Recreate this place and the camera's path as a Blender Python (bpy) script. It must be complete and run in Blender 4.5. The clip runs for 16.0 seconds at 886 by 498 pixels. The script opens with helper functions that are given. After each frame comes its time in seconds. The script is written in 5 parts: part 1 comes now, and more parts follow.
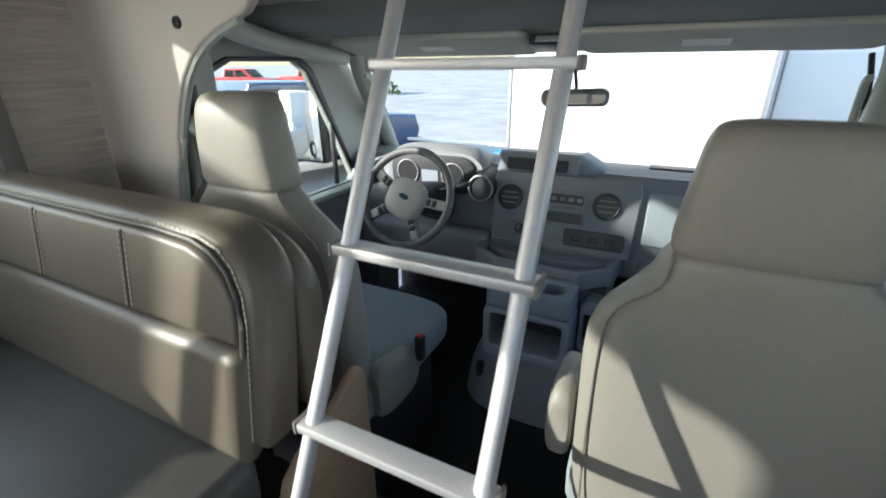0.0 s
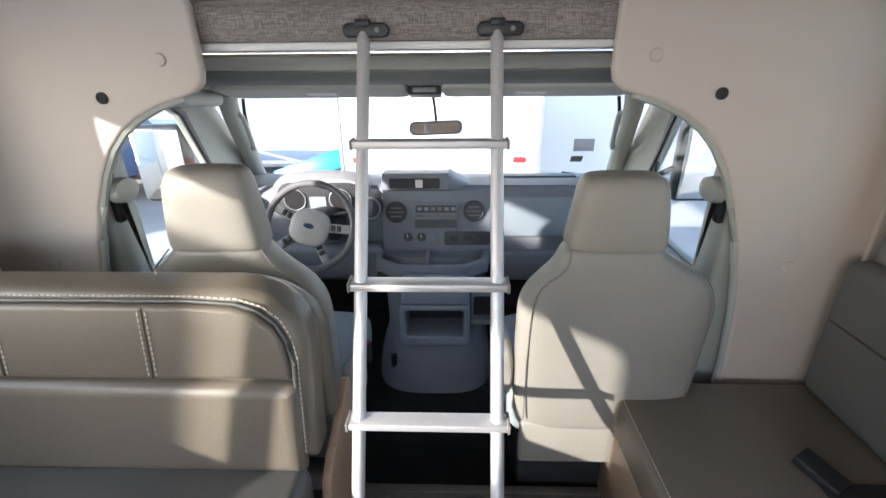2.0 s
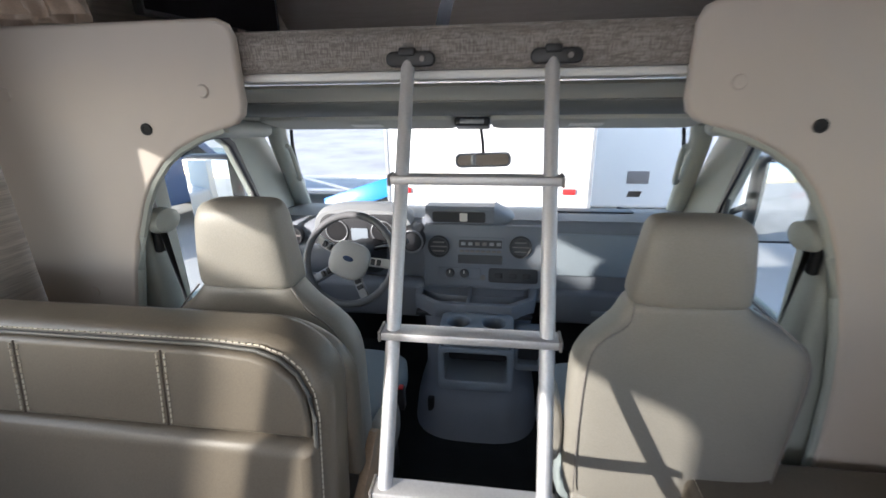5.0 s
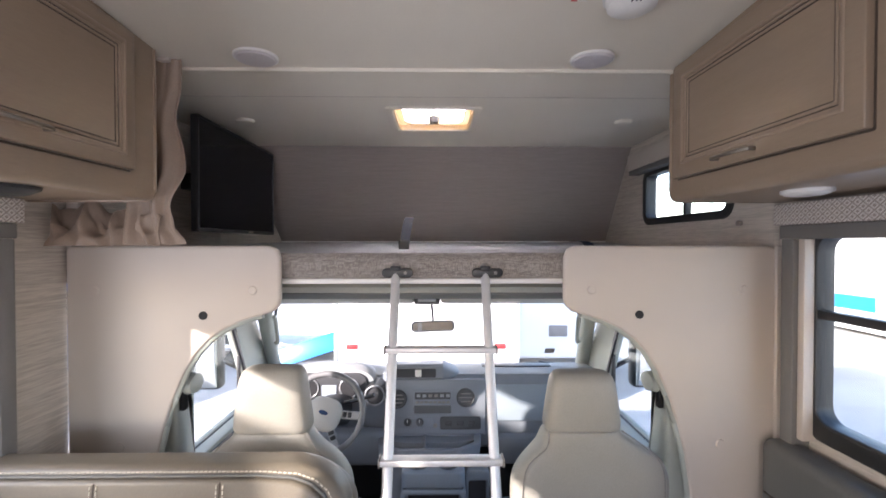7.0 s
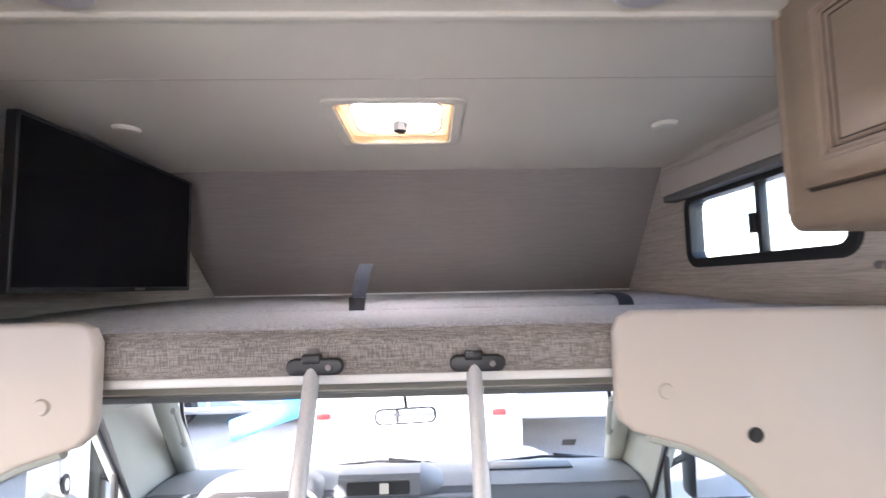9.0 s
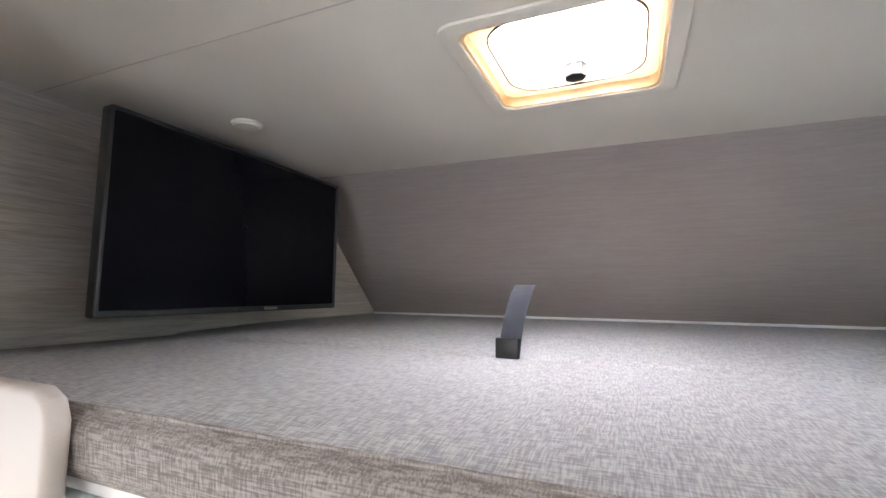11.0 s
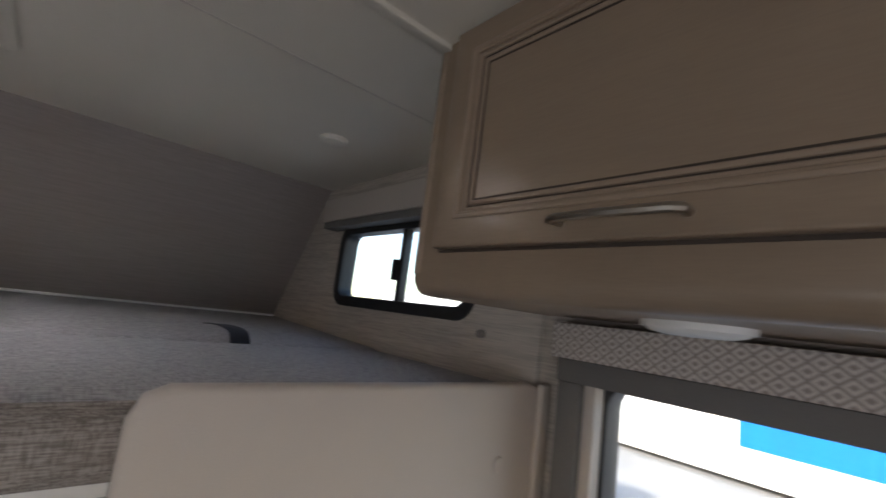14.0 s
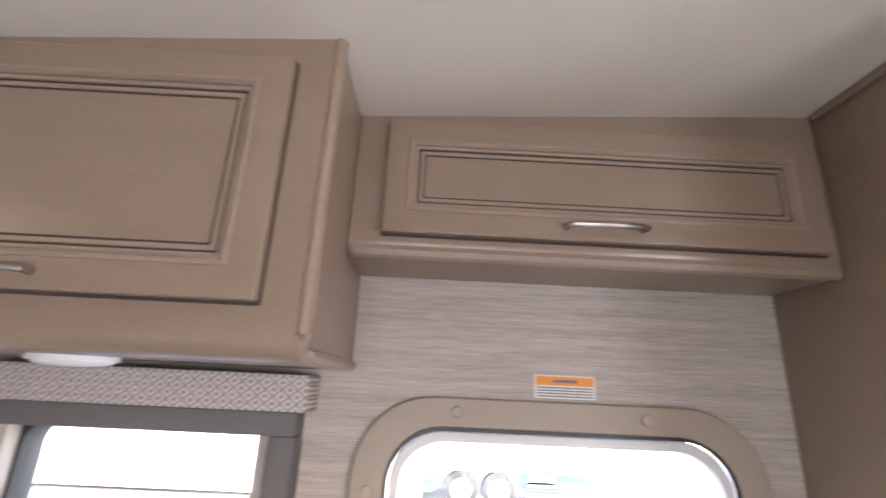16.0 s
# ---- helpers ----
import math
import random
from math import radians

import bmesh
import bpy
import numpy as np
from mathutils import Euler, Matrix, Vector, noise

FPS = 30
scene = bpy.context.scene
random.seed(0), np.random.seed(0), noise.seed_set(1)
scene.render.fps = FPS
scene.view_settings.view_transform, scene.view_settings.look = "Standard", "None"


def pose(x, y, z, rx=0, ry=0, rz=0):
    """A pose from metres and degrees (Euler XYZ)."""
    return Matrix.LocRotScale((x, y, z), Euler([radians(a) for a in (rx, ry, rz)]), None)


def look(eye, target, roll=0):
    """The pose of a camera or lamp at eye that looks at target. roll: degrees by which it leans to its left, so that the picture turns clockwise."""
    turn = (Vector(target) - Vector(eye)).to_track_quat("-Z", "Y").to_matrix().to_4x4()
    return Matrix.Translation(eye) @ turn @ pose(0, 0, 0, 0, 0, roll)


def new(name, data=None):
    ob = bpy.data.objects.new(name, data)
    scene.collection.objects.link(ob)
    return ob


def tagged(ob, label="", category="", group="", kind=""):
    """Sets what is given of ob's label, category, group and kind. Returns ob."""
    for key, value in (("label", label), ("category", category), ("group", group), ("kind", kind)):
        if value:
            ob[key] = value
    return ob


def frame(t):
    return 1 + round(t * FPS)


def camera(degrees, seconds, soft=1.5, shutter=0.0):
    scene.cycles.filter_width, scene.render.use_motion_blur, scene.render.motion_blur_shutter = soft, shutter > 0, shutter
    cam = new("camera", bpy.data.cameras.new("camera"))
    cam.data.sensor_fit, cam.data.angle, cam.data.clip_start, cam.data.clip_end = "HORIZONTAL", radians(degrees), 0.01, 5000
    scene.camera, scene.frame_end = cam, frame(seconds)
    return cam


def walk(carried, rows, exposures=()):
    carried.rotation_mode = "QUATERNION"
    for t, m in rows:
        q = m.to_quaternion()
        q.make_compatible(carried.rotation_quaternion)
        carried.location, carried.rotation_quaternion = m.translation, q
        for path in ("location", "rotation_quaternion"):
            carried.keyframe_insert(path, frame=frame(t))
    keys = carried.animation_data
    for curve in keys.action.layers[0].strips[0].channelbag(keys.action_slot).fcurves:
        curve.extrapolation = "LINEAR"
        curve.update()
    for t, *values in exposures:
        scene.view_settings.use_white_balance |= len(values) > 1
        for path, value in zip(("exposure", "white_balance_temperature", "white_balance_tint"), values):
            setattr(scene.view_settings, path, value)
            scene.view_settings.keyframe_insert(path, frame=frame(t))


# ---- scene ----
cam = camera(89.7, 16.0, shutter=0.4)
PATH = [
    (0, (0.009, -0.023, 1.19), (-0.827, 1.622, 0.418), -0.6),
    (0.5, (-0.098, -0.054, 1.31), (-0.758, 1.67, 0.54), -2.9),
    (1, (-0.207, -0.233, 1.337), (-0.609, 1.556, 0.538), -4.2),
    (1.5, (-0.257, -0.34, 1.384), (-0.399, 1.484, 0.575), -1.2),
    (2, (-0.244, -0.364, 1.383), (-0.305, 1.465, 0.578), -0.6),
    (2.5, (-0.227, -0.319, 1.368), (-0.262, 1.51, 0.559), -0.8),
    (3, (-0.194, -0.055, 1.349), (-0.265, 1.766, 0.524), -1.3),
    (3.5, (-0.262, 0.121, 1.335), (-0.607, 1.898, 0.485), -3.0),
    (3.7, (-0.331, 0.141, 1.335), (-0.784, 1.89, 0.476), -2.0),
    (5.8, (-0.205, -0.58, 1.437), (-0.36, 1.362, 0.982), -0.2),
    (6, (-0.218, -0.634, 1.455), (-0.372, 1.322, 1.069), -0.0),
    (6.5, (-0.279, -0.725, 1.494), (-0.388, 1.261, 1.286), -0.4),
    (7, (-0.324, -0.769, 1.541), (-0.293, 1.231, 1.512), -0.0),
    (7.5, (-0.326, -0.763, 1.555), (-0.256, 1.236, 1.596), 0.1),
    (8, (-0.236, -0.587, 1.557), (-0.147, 1.409, 1.643), -0.1),
    (8.5, (-0.167, -0.341, 1.577), (-0.087, 1.654, 1.702), -0.7),
    (9, (-0.233, -0.088, 1.588), (-0.174, 1.905, 1.749), -1.1),
    (9.5, (-0.272, 0.119, 1.6), (-0.291, 2.112, 1.768), -0.8),
    (9.7, (-0.265, 0.202, 1.604), (-0.456, 2.185, 1.784), -0.6),
    (11.8, (-0.149, 0.481, 1.668), (-0.961, 2.299, 1.853), 0.6),
    (12, (-0.126, 0.479, 1.666), (-0.744, 2.37, 1.867), 1.1),
    (12.5, (-0.136, 0.437, 1.625), (-0.145, 2.421, 1.874), 1.9),
    (13, (-0.128, 0.365, 1.621), (0.366, 2.289, 1.859), 3.4),
    (13.5, (-0.062, 0.294, 1.635), (0.882, 2.038, 1.897), 5.6),
    (14, (0.033, 0.176, 1.651), (1.315, 1.682, 1.943), 7.3),
    (14.5, (0.005, 0.093, 1.648), (1.562, 1.289, 2.03), 6.5),
    (15, (-0.062, 0.056, 1.635), (1.726, 0.834, 2.079), 5.5),
    (15.5, (-0.091, -0.044, 1.649), (1.813, 0.297, 2.159), 4.3),
    (16, (-0.092, -0.177, 1.664), (1.823, -0.201, 2.242), 2.7),
]
EXPOSURES = [(0.0, 1.85, 6000, 8), (1.0, 2.4, 6050, 14), (2.5, 2.45, 6100, 16), (3.5, 2.9, 6050, 12), (6.0, 1.45, 6100, 17), (6.5, 1.5, 6100, 18), (7.0, 2.85, 6250, 22), (7.5, 3.25, 6250, 24), (9.5, 3.35, 6150, 21), (12.0, 3.65, 6150, 15), (12.5, 3.5, 6100, 15), (13.0, 3.4, 6150, 17), (13.5, 2.75, 6250, 16), (14.0, 1.9, 6350, 17), (14.3, 2.5, 6350, 17), (14.5, 3.25, 6350, 20), (15.5, 3.45, 6300, 22), (16.0, 3.6, 6300, 24)]
walk(cam, [(t, look(eye, target, roll)) for t, eye, target, roll in PATH], EXPOSURES)

# ---- world and light ----
SUN_DIR = Vector((0.305, 0.25, -0.135)).normalized()
world = bpy.data.worlds.new("sky")
scene.world = world
world.use_nodes = True
wn = world.node_tree
sky = wn.nodes.new("ShaderNodeTexSky")
sky.sky_type = "NISHITA"
sky.sun_disc = False
sky.sun_elevation = math.asin(-SUN_DIR.z)
sky.sun_rotation = math.atan2(-SUN_DIR.x, -SUN_DIR.y)
wn.links.new(sky.outputs[0], wn.nodes["Background"].inputs[0])
wn.nodes["Background"].inputs[1].default_value = 0.15
sun_data = bpy.data.lights.new("sun", "SUN")
sun_data.energy, sun_data.angle, sun_data.color = 3.4, radians(0.9), (1.0, 0.93, 0.82)
sun = new("sun", sun_data)
sun.matrix_world = look((-8, -8, 8), Vector((-8, -8, 8)) + SUN_DIR)


def opening_lamp(name, at, to, w, h, watts, tint=(0.93, 0.97, 1.0)):
    """An area light in an opening: the sky's at dinette and hatch, fill at the two added ones."""
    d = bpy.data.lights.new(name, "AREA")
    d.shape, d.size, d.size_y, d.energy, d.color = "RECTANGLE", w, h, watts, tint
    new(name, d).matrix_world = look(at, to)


opening_lamp("dinette_window_sky", (-1.67, -0.26, 1.19), (0, -0.26, 1.15), 1.24, 0.56, 2.6)
# added fill lamp in an unseen opening of the rear wall
opening_lamp("rear_fill", (-0.35, -2.36, 1.30), (-0.35, 0, 1.3), 1.5, 0.66, 2.3)
# second added fill lamp, for the door side and tall cabinet
opening_lamp("left_rear_fill", (-1.67, -1.9, 1.35), (0, -1.7, 1.3), 0.56, 0.44, 2.0)
opening_lamp("hatch_sky", (-0.335, 1.375, 2.30), (-0.335, 1.375, 0), 0.32, 0.32, 1.5)

# ---- materials ----
def mat(name, base, rough=0.6, metal=0.0, var=0.12, scale=6.0, grain=120.0, bump=0.05, stretch=(1, 1, 1), dark=None, spec=0.5):
    m = bpy.data.materials.new(name)
    m.use_nodes = True
    nt = m.node_tree
    b = nt.nodes["Principled BSDF"]
    b.inputs["Roughness"].default_value, b.inputs["Metallic"].default_value = rough, metal
    b.inputs["Specular IOR Level"].default_value = spec
    tc = nt.nodes.new("ShaderNodeTexCoord")
    mp = nt.nodes.new("ShaderNodeMapping")
    mp.inputs["Scale"].default_value = stretch
    nt.links.new(tc.outputs["Object"], mp.inputs[0])
    big, fine = nt.nodes.new("ShaderNodeTexNoise"), nt.nodes.new("ShaderNodeTexNoise")
    big.inputs["Scale"].default_value, fine.inputs["Scale"].default_value = scale, grain
    big.inputs["Detail"].default_value = 4
    for n in (big, fine):
        nt.links.new(mp.outputs[0], n.inputs["Vector"])
    mixf = nt.nodes.new("ShaderNodeMath")
    mixf.operation = "MULTIPLY_ADD"
    mixf.inputs[1].default_value = 0.5
    half = nt.nodes.new("ShaderNodeMath")
    half.operation = "MULTIPLY"
    half.inputs[1].default_value = 0.5
    nt.links.new(fine.outputs[0], half.inputs[0])
    nt.links.new(big.outputs[0], mixf.inputs[0])
    nt.links.new(half.outputs[0], mixf.inputs[2])
    ramp = nt.nodes.new("ShaderNodeValToRGB")
    lo = dark or [c * (1 - var * 1.6) for c in base]
    hi = [min(1, c * (1 + var)) for c in base]
    ramp.color_ramp.elements[0].position, ramp.color_ramp.elements[1].position = 0.36, 0.64
    ramp.color_ramp.elements[0].color, ramp.color_ramp.elements[1].color = (*lo, 1), (*hi, 1)
    nt.links.new(mixf.outputs[0], ramp.inputs[0])
    nt.links.new(ramp.outputs[0], b.inputs["Base Color"])
    if bump:
        bp = nt.nodes.new("ShaderNodeBump")
        bp.inputs["Strength"].default_value, bp.inputs["Distance"].default_value = bump, 0.003
        nt.links.new(fine.outputs[0], bp.inputs["Height"])
        nt.links.new(bp.outputs[0], b.inputs["Normal"])
    return m


def glass_mat(name, tint=(0.95, 0.98, 0.97), clear=0.93):
    m = bpy.data.materials.new(name)
    m.use_nodes = True
    nt = m.node_tree
    nt.nodes.remove(nt.nodes["Principled BSDF"])
    mix, tr, gl, fr = (nt.nodes.new("ShaderNode" + k) for k in ("MixShader", "BsdfTransparent", "BsdfGlossy", "LayerWeight"))
    tr.inputs[0].default_value = (*[c * clear for c in tint], 1)
    gl.inputs["Roughness"].default_value = 0.02
    power, soft = nt.nodes.new("ShaderNodeMath"), nt.nodes.new("ShaderNodeMath")
    power.operation, soft.operation = "POWER", "MULTIPLY_ADD"
    power.inputs[1].default_value, soft.inputs[1].default_value, soft.inputs[2].default_value = 5.0, 0.5, 0.02
    nt.links.new(fr.outputs["Facing"], power.inputs[0])
    nt.links.new(power.outputs[0], soft.inputs[0])
    nt.links.new(soft.outputs[0], mix.inputs[0])
    nt.links.new(tr.outputs[0], mix.inputs[1])
    nt.links.new(gl.outputs[0], mix.inputs[2])
    nt.links.new(mix.outputs[0], nt.nodes["Material Output"].inputs[0])
    return m


def weave_mat(name, a, b, su, sv, axes):
    """Woven fabric with slubs in two directions."""
    m = mat(name, a, 0.95, 0, 0.1, 5, 300, 0.3)
    nt = m.node_tree
    bs = nt.nodes["Principled BSDF"]
    tc = nt.nodes.new("ShaderNodeTexCoord")
    outs = []
    for s in axes:
        mp = nt.nodes.new("ShaderNodeMapping")
        mp.inputs["Scale"].default_value = s
        nz = nt.nodes.new("ShaderNodeTexNoise")
        nz.inputs["Scale"].default_value = su
        nz.inputs["Detail"].default_value = 3
        nt.links.new(tc.outputs["Object"], mp.inputs[0])
        nt.links.new(mp.outputs[0], nz.inputs["Vector"])
        outs.append(nz)
    add = nt.nodes.new("ShaderNodeMath")
    add.operation = "ADD"
    nt.links.new(outs[0].outputs[0], add.inputs[0])
    nt.links.new(outs[1].outputs[0], add.inputs[1])
    ramp = nt.nodes.new("ShaderNodeValToRGB")
    ramp.color_ramp.elements[0].position, ramp.color_ramp.elements[1].position = 0.42, 0.6
    ramp.color_ramp.elements[0].color, ramp.color_ramp.elements[1].color = (*b, 1), (*a, 1)
    hv = nt.nodes.new("ShaderNodeMath")
    hv.operation = "MULTIPLY"
    hv.inputs[1].default_value = 0.5
    nt.links.new(add.outputs[0], hv.inputs[0])
    nt.links.new(hv.outputs[0], ramp.inputs[0])
    nt.links.new(ramp.outputs[0], bs.inputs["Base Color"])
    for n in nt.nodes:
        if n.bl_idname == "ShaderNodeBump":
            nt.links.new(hv.outputs[0], n.inputs["Height"])
            n.inputs["Strength"].default_value = 0.5
    return m


def pattern_mat(name, light, dark):
    """Zigzag and diamond print of the window valance."""
    m = mat(name, light, 0.9, 0, 0.05, 5, 400, 0.1)
    nt = m.node_tree
    bs = nt.nodes["Principled BSDF"]
    tc = nt.nodes.new("ShaderNodeTexCoord")
    sp = nt.nodes.new("ShaderNodeSeparateXYZ")
    nt.links.new(tc.outputs["Object"], sp.inputs[0])

    def op(kind, a, b=None, c=None):
        n = nt.nodes.new("ShaderNodeMath")
        n.operation = kind
        for i, v in enumerate((a, b, c)):
            if v is None:
                continue
            if isinstance(v, (int, float)):
                n.inputs[i].default_value = v
            else:
                nt.links.new(v, n.inputs[i])
        return n.outputs[0]
    across = op("DIVIDE", op("PINGPONG", sp.outputs[1], 0.0155), 0.0155)
    along = op("DIVIDE", op("PINGPONG", sp.outputs[2], 0.0128), 0.0128)
    rings = op("ADD", across, along)
    line = op("LESS_THAN", op("ABSOLUTE", op("SUBTRACT", rings, 1.0)), 0.2)
    spot = op("MAXIMUM", op("LESS_THAN", rings, 0.42), op("GREATER_THAN", rings, 1.62))
    both = op("MAXIMUM", line, spot)
    mx = nt.nodes.new("ShaderNodeMix")
    mx.data_type = "RGBA"
    nt.links.new(both, mx.inputs[0])
    mx.inputs[6].default_value, mx.inputs[7].default_value = (*light, 1), (*dark, 1)
    nt.links.new(mx.outputs[2], bs.inputs["Base Color"])
    return m


LEATHER = mat("taupe_leather", (0.148, 0.124, 0.096), 0.42, 0, 0.08, 4, 260, 0.12)
LEATHER_GREY = mat("grey_leather", (0.098, 0.096, 0.090), 0.45, 0, 0.08, 4, 260, 0.12)
SEAT_VINYL = mat("cab_seat_vinyl", (0.285, 0.266, 0.236), 0.5, 0, 0.06, 4, 300, 0.1)
SEAT_CLOTH = mat("cab_seat_cushion", (0.30, 0.34, 0.35), 0.7, 0, 0.08, 4, 300, 0.1)
PIPING = mat("stitch_thread", (0.62, 0.56, 0.46), 0.8)
PANEL = mat("moulded_panel", (0.535, 0.475, 0.425), 0.55, 0, 0.03, 3, 500, 0.06)
WALLPAPER = mat("streaked_wallcovering", (0.52, 0.465, 0.41), 0.75, 0, 0.12, 5, 22, 0.08, (0.8, 0.8, 20), (0.38, 0.335, 0.295))
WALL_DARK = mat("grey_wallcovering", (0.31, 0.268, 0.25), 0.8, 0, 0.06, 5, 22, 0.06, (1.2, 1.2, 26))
CEILING = mat("ceiling_vinyl", (0.74, 0.69, 0.60), 0.6, 0, 0.025, 2, 300, 0.05)
WOOD = mat("taupe_wood", (0.275, 0.203, 0.145), 0.28, 0, 0.035, 3, 30, 0.008, (12, 1.2, 12))
WOOD_EDGE = mat("taupe_wood_trim", (0.31, 0.23, 0.17), 0.32, 0, 0.06, 3, 40, 0.02, (12, 1.2, 12))
GROOVE = mat("dark_groove", (0.06, 0.042, 0.03), 0.7)
PLY = mat("tan_plywood", (0.45, 0.31, 0.20), 0.5, 0, 0.1, 3, 40, 0.04, (3, 3, 14))
TWEED = weave_mat("grey_tweed", (0.38, 0.34, 0.315), (0.175, 0.152, 0.138), 34, 40, ((14, 14, 1.0), (1.0, 1.0, 14)))
BEDTOP = weave_mat("light_bed_fabric", (0.46, 0.445, 0.445), (0.25, 0.24, 0.245), 45, 60, ((10, 1, 1), (1, 10, 1)))
CURTAIN = mat("taupe_curtain", (0.29, 0.215, 0.165), 0.5, 0, 0.1, 6, 300, 0.15)
VALANCE = pattern_mat("zigzag_fabric", (0.62, 0.57, 0.53), (0.33, 0.285, 0.26))
CASING = mat("grey_casing", (0.16, 0.152, 0.145), 0.7, 0, 0.06, 5, 300, 0.1)
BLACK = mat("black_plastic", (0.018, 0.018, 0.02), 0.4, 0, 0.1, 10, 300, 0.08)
SCREEN = mat("screen", (0.004, 0.004, 0.006), 0.12, 0, 0.02, 5, 50, 0, spec=0.12)
BLACK_FRAME = mat("black_window_frame", (0.02, 0.02, 0.021), 0.45, 0, 0.1, 10, 300, 0.05)
ALU = mat("aluminium", (0.66, 0.65, 0.67), 0.48, 0.6, 0.05, 5, 200, 0.04)
GREY_CAP = mat("grey_plastic", (0.22, 0.20, 0.19), 0.5)
CHROME = mat("brushed_nickel", (0.34, 0.30, 0.26), 0.3, 1.0, 0.03)
WHITE = mat("white_plastic", (0.80, 0.79, 0.77), 0.4, 0, 0.02)
TRIM = mat("cab_trim_grey", (0.40, 0.42, 0.385), 0.6, 0, 0.05, 5, 300, 0.1)
LINER = mat("headliner", (0.55, 0.54, 0.49), 0.9, 0, 0.04, 5, 400, 0.1)
LINER_SHADE = mat("headliner_shade", (0.20, 0.205, 0.20), 0.8, 0, 0.05, 5, 300, 0.1)
DASH = mat("dash_grey", (0.20, 0.217, 0.25), 0.55, 0, 0.06, 5, 300, 0.12)
DASH_TOP = mat("dash_top", (0.25, 0.26, 0.27), 0.6, 0, 0.06, 5, 300, 0.12)
DASH_LIGHT = mat("console_grey", (0.25, 0.29, 0.335), 0.5, 0, 0.05, 5, 300, 0.1)
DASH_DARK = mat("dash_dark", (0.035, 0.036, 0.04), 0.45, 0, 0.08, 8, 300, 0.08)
CARPET = mat("black_carpet", (0.014, 0.017, 0.018), 0.95, 0, 0.2, 8, 400, 0.4)
FLOOR = mat("coach_floor_vinyl", (0.12, 0.105, 0.09), 0.5, 0, 0.15, 4, 60, 0.05)
# warm tint and translucent mix put light through the dome into the trim
ROOFTRIM = mat("hatch_trim_lit", (0.80, 0.64, 0.42), 0.4, 0, 0.02)
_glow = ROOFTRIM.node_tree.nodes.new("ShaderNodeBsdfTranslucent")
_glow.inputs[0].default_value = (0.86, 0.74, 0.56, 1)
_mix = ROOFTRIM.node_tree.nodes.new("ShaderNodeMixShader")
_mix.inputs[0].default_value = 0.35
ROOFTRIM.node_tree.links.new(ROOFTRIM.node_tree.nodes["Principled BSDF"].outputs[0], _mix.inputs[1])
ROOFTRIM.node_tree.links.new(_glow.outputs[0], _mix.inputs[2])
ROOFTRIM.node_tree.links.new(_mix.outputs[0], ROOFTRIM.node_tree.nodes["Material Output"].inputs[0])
STEER = mat("steering_leather", (0.15, 0.15, 0.155), 0.35, 0, 0.06, 8, 300, 0.08)
HUB = mat("steering_hub", (0.50, 0.49, 0.47), 0.5, 0, 0.05, 8, 300, 0.06)
STRAP = mat("slate_webbing", (0.03, 0.033, 0.045), 0.75, 0, 0.06, 8, 400, 0.2)
BELT = mat("grey_webbing", (0.30, 0.30, 0.28), 0.8, 0, 0.06, 8, 400, 0.2)
ORANGE = mat("orange_label", (0.85, 0.30, 0.03), 0.5, 0, 0.02)
RED = mat("red_paint", (0.55, 0.03, 0.03), 0.35, 0, 0.05)
PAPER = mat("label_paper", (0.80, 0.78, 0.74), 0.6, 0, 0.02)
INK = mat("grey_print", (0.22, 0.20, 0.20), 0.7)
DOORTRIM = mat("beige_door_trim", (0.42, 0.35, 0.275), 0.5, 0, 0.03, 4, 400, 0.06)
LENS = mat("frosted_lens", (0.60, 0.57, 0.59), 0.5, 0, 0.02)
ASPHALT = mat("asphalt", (0.40, 0.39, 0.38), 0.9, 0, 0.2, 0.6, 40, 0.2)
RVWHITE = mat("white_gelcoat", (0.78, 0.78, 0.77), 0.25, 0, 0.02, 1, 30, 0)
BLUE = mat("blue_paint", (0.01, 0.17, 0.55), 0.3, 0, 0.05, 2, 30, 0)
NAVY = mat("navy_paint", (0.03, 0.06, 0.14), 0.25, 0, 0.05, 2, 30, 0)
TEAL = mat("teal_paint", (0.05, 0.48, 0.52), 0.3, 0, 0.05, 2, 30, 0)
TYRE = mat("tyre_rubber", (0.025, 0.025, 0.026), 0.8)
STEEL = mat("grey_steel", (0.35, 0.36, 0.38), 0.5, 0.6)
LEAF = mat("hedge_leaf", (0.07, 0.12, 0.02), 0.7, 0, 0.3)
GLASS = glass_mat("window_glass")
PRIVACY = glass_mat("privacy_glass", (0.97, 0.98, 0.95), 0.8)
GLASS_TINT = glass_mat("car_glass", (0.25, 0.3, 0.33), 0.5)
MIRROR = bpy.data.materials.new("mirror_glass")
MIRROR.use_nodes = True
MIRROR.node_tree.nodes["Principled BSDF"].inputs["Metallic"].default_value = 1.0
MIRROR.node_tree.nodes["Principled BSDF"].inputs["Roughness"].default_value = 0.04
MIRROR.node_tree.nodes["Principled BSDF"].inputs["Base Color"].default_value = (0.75, 0.77, 0.77, 1)
DOME = bpy.data.materials.new("translucent_dome")
DOME.use_nodes = True
_t = DOME.node_tree.nodes.new("ShaderNodeBsdfTranslucent")
_t.inputs[0].default_value = (0.95, 0.93, 0.9, 1)
DOME.node_tree.links.new(_t.outputs[0], DOME.node_tree.nodes["Material Output"].inputs[0])


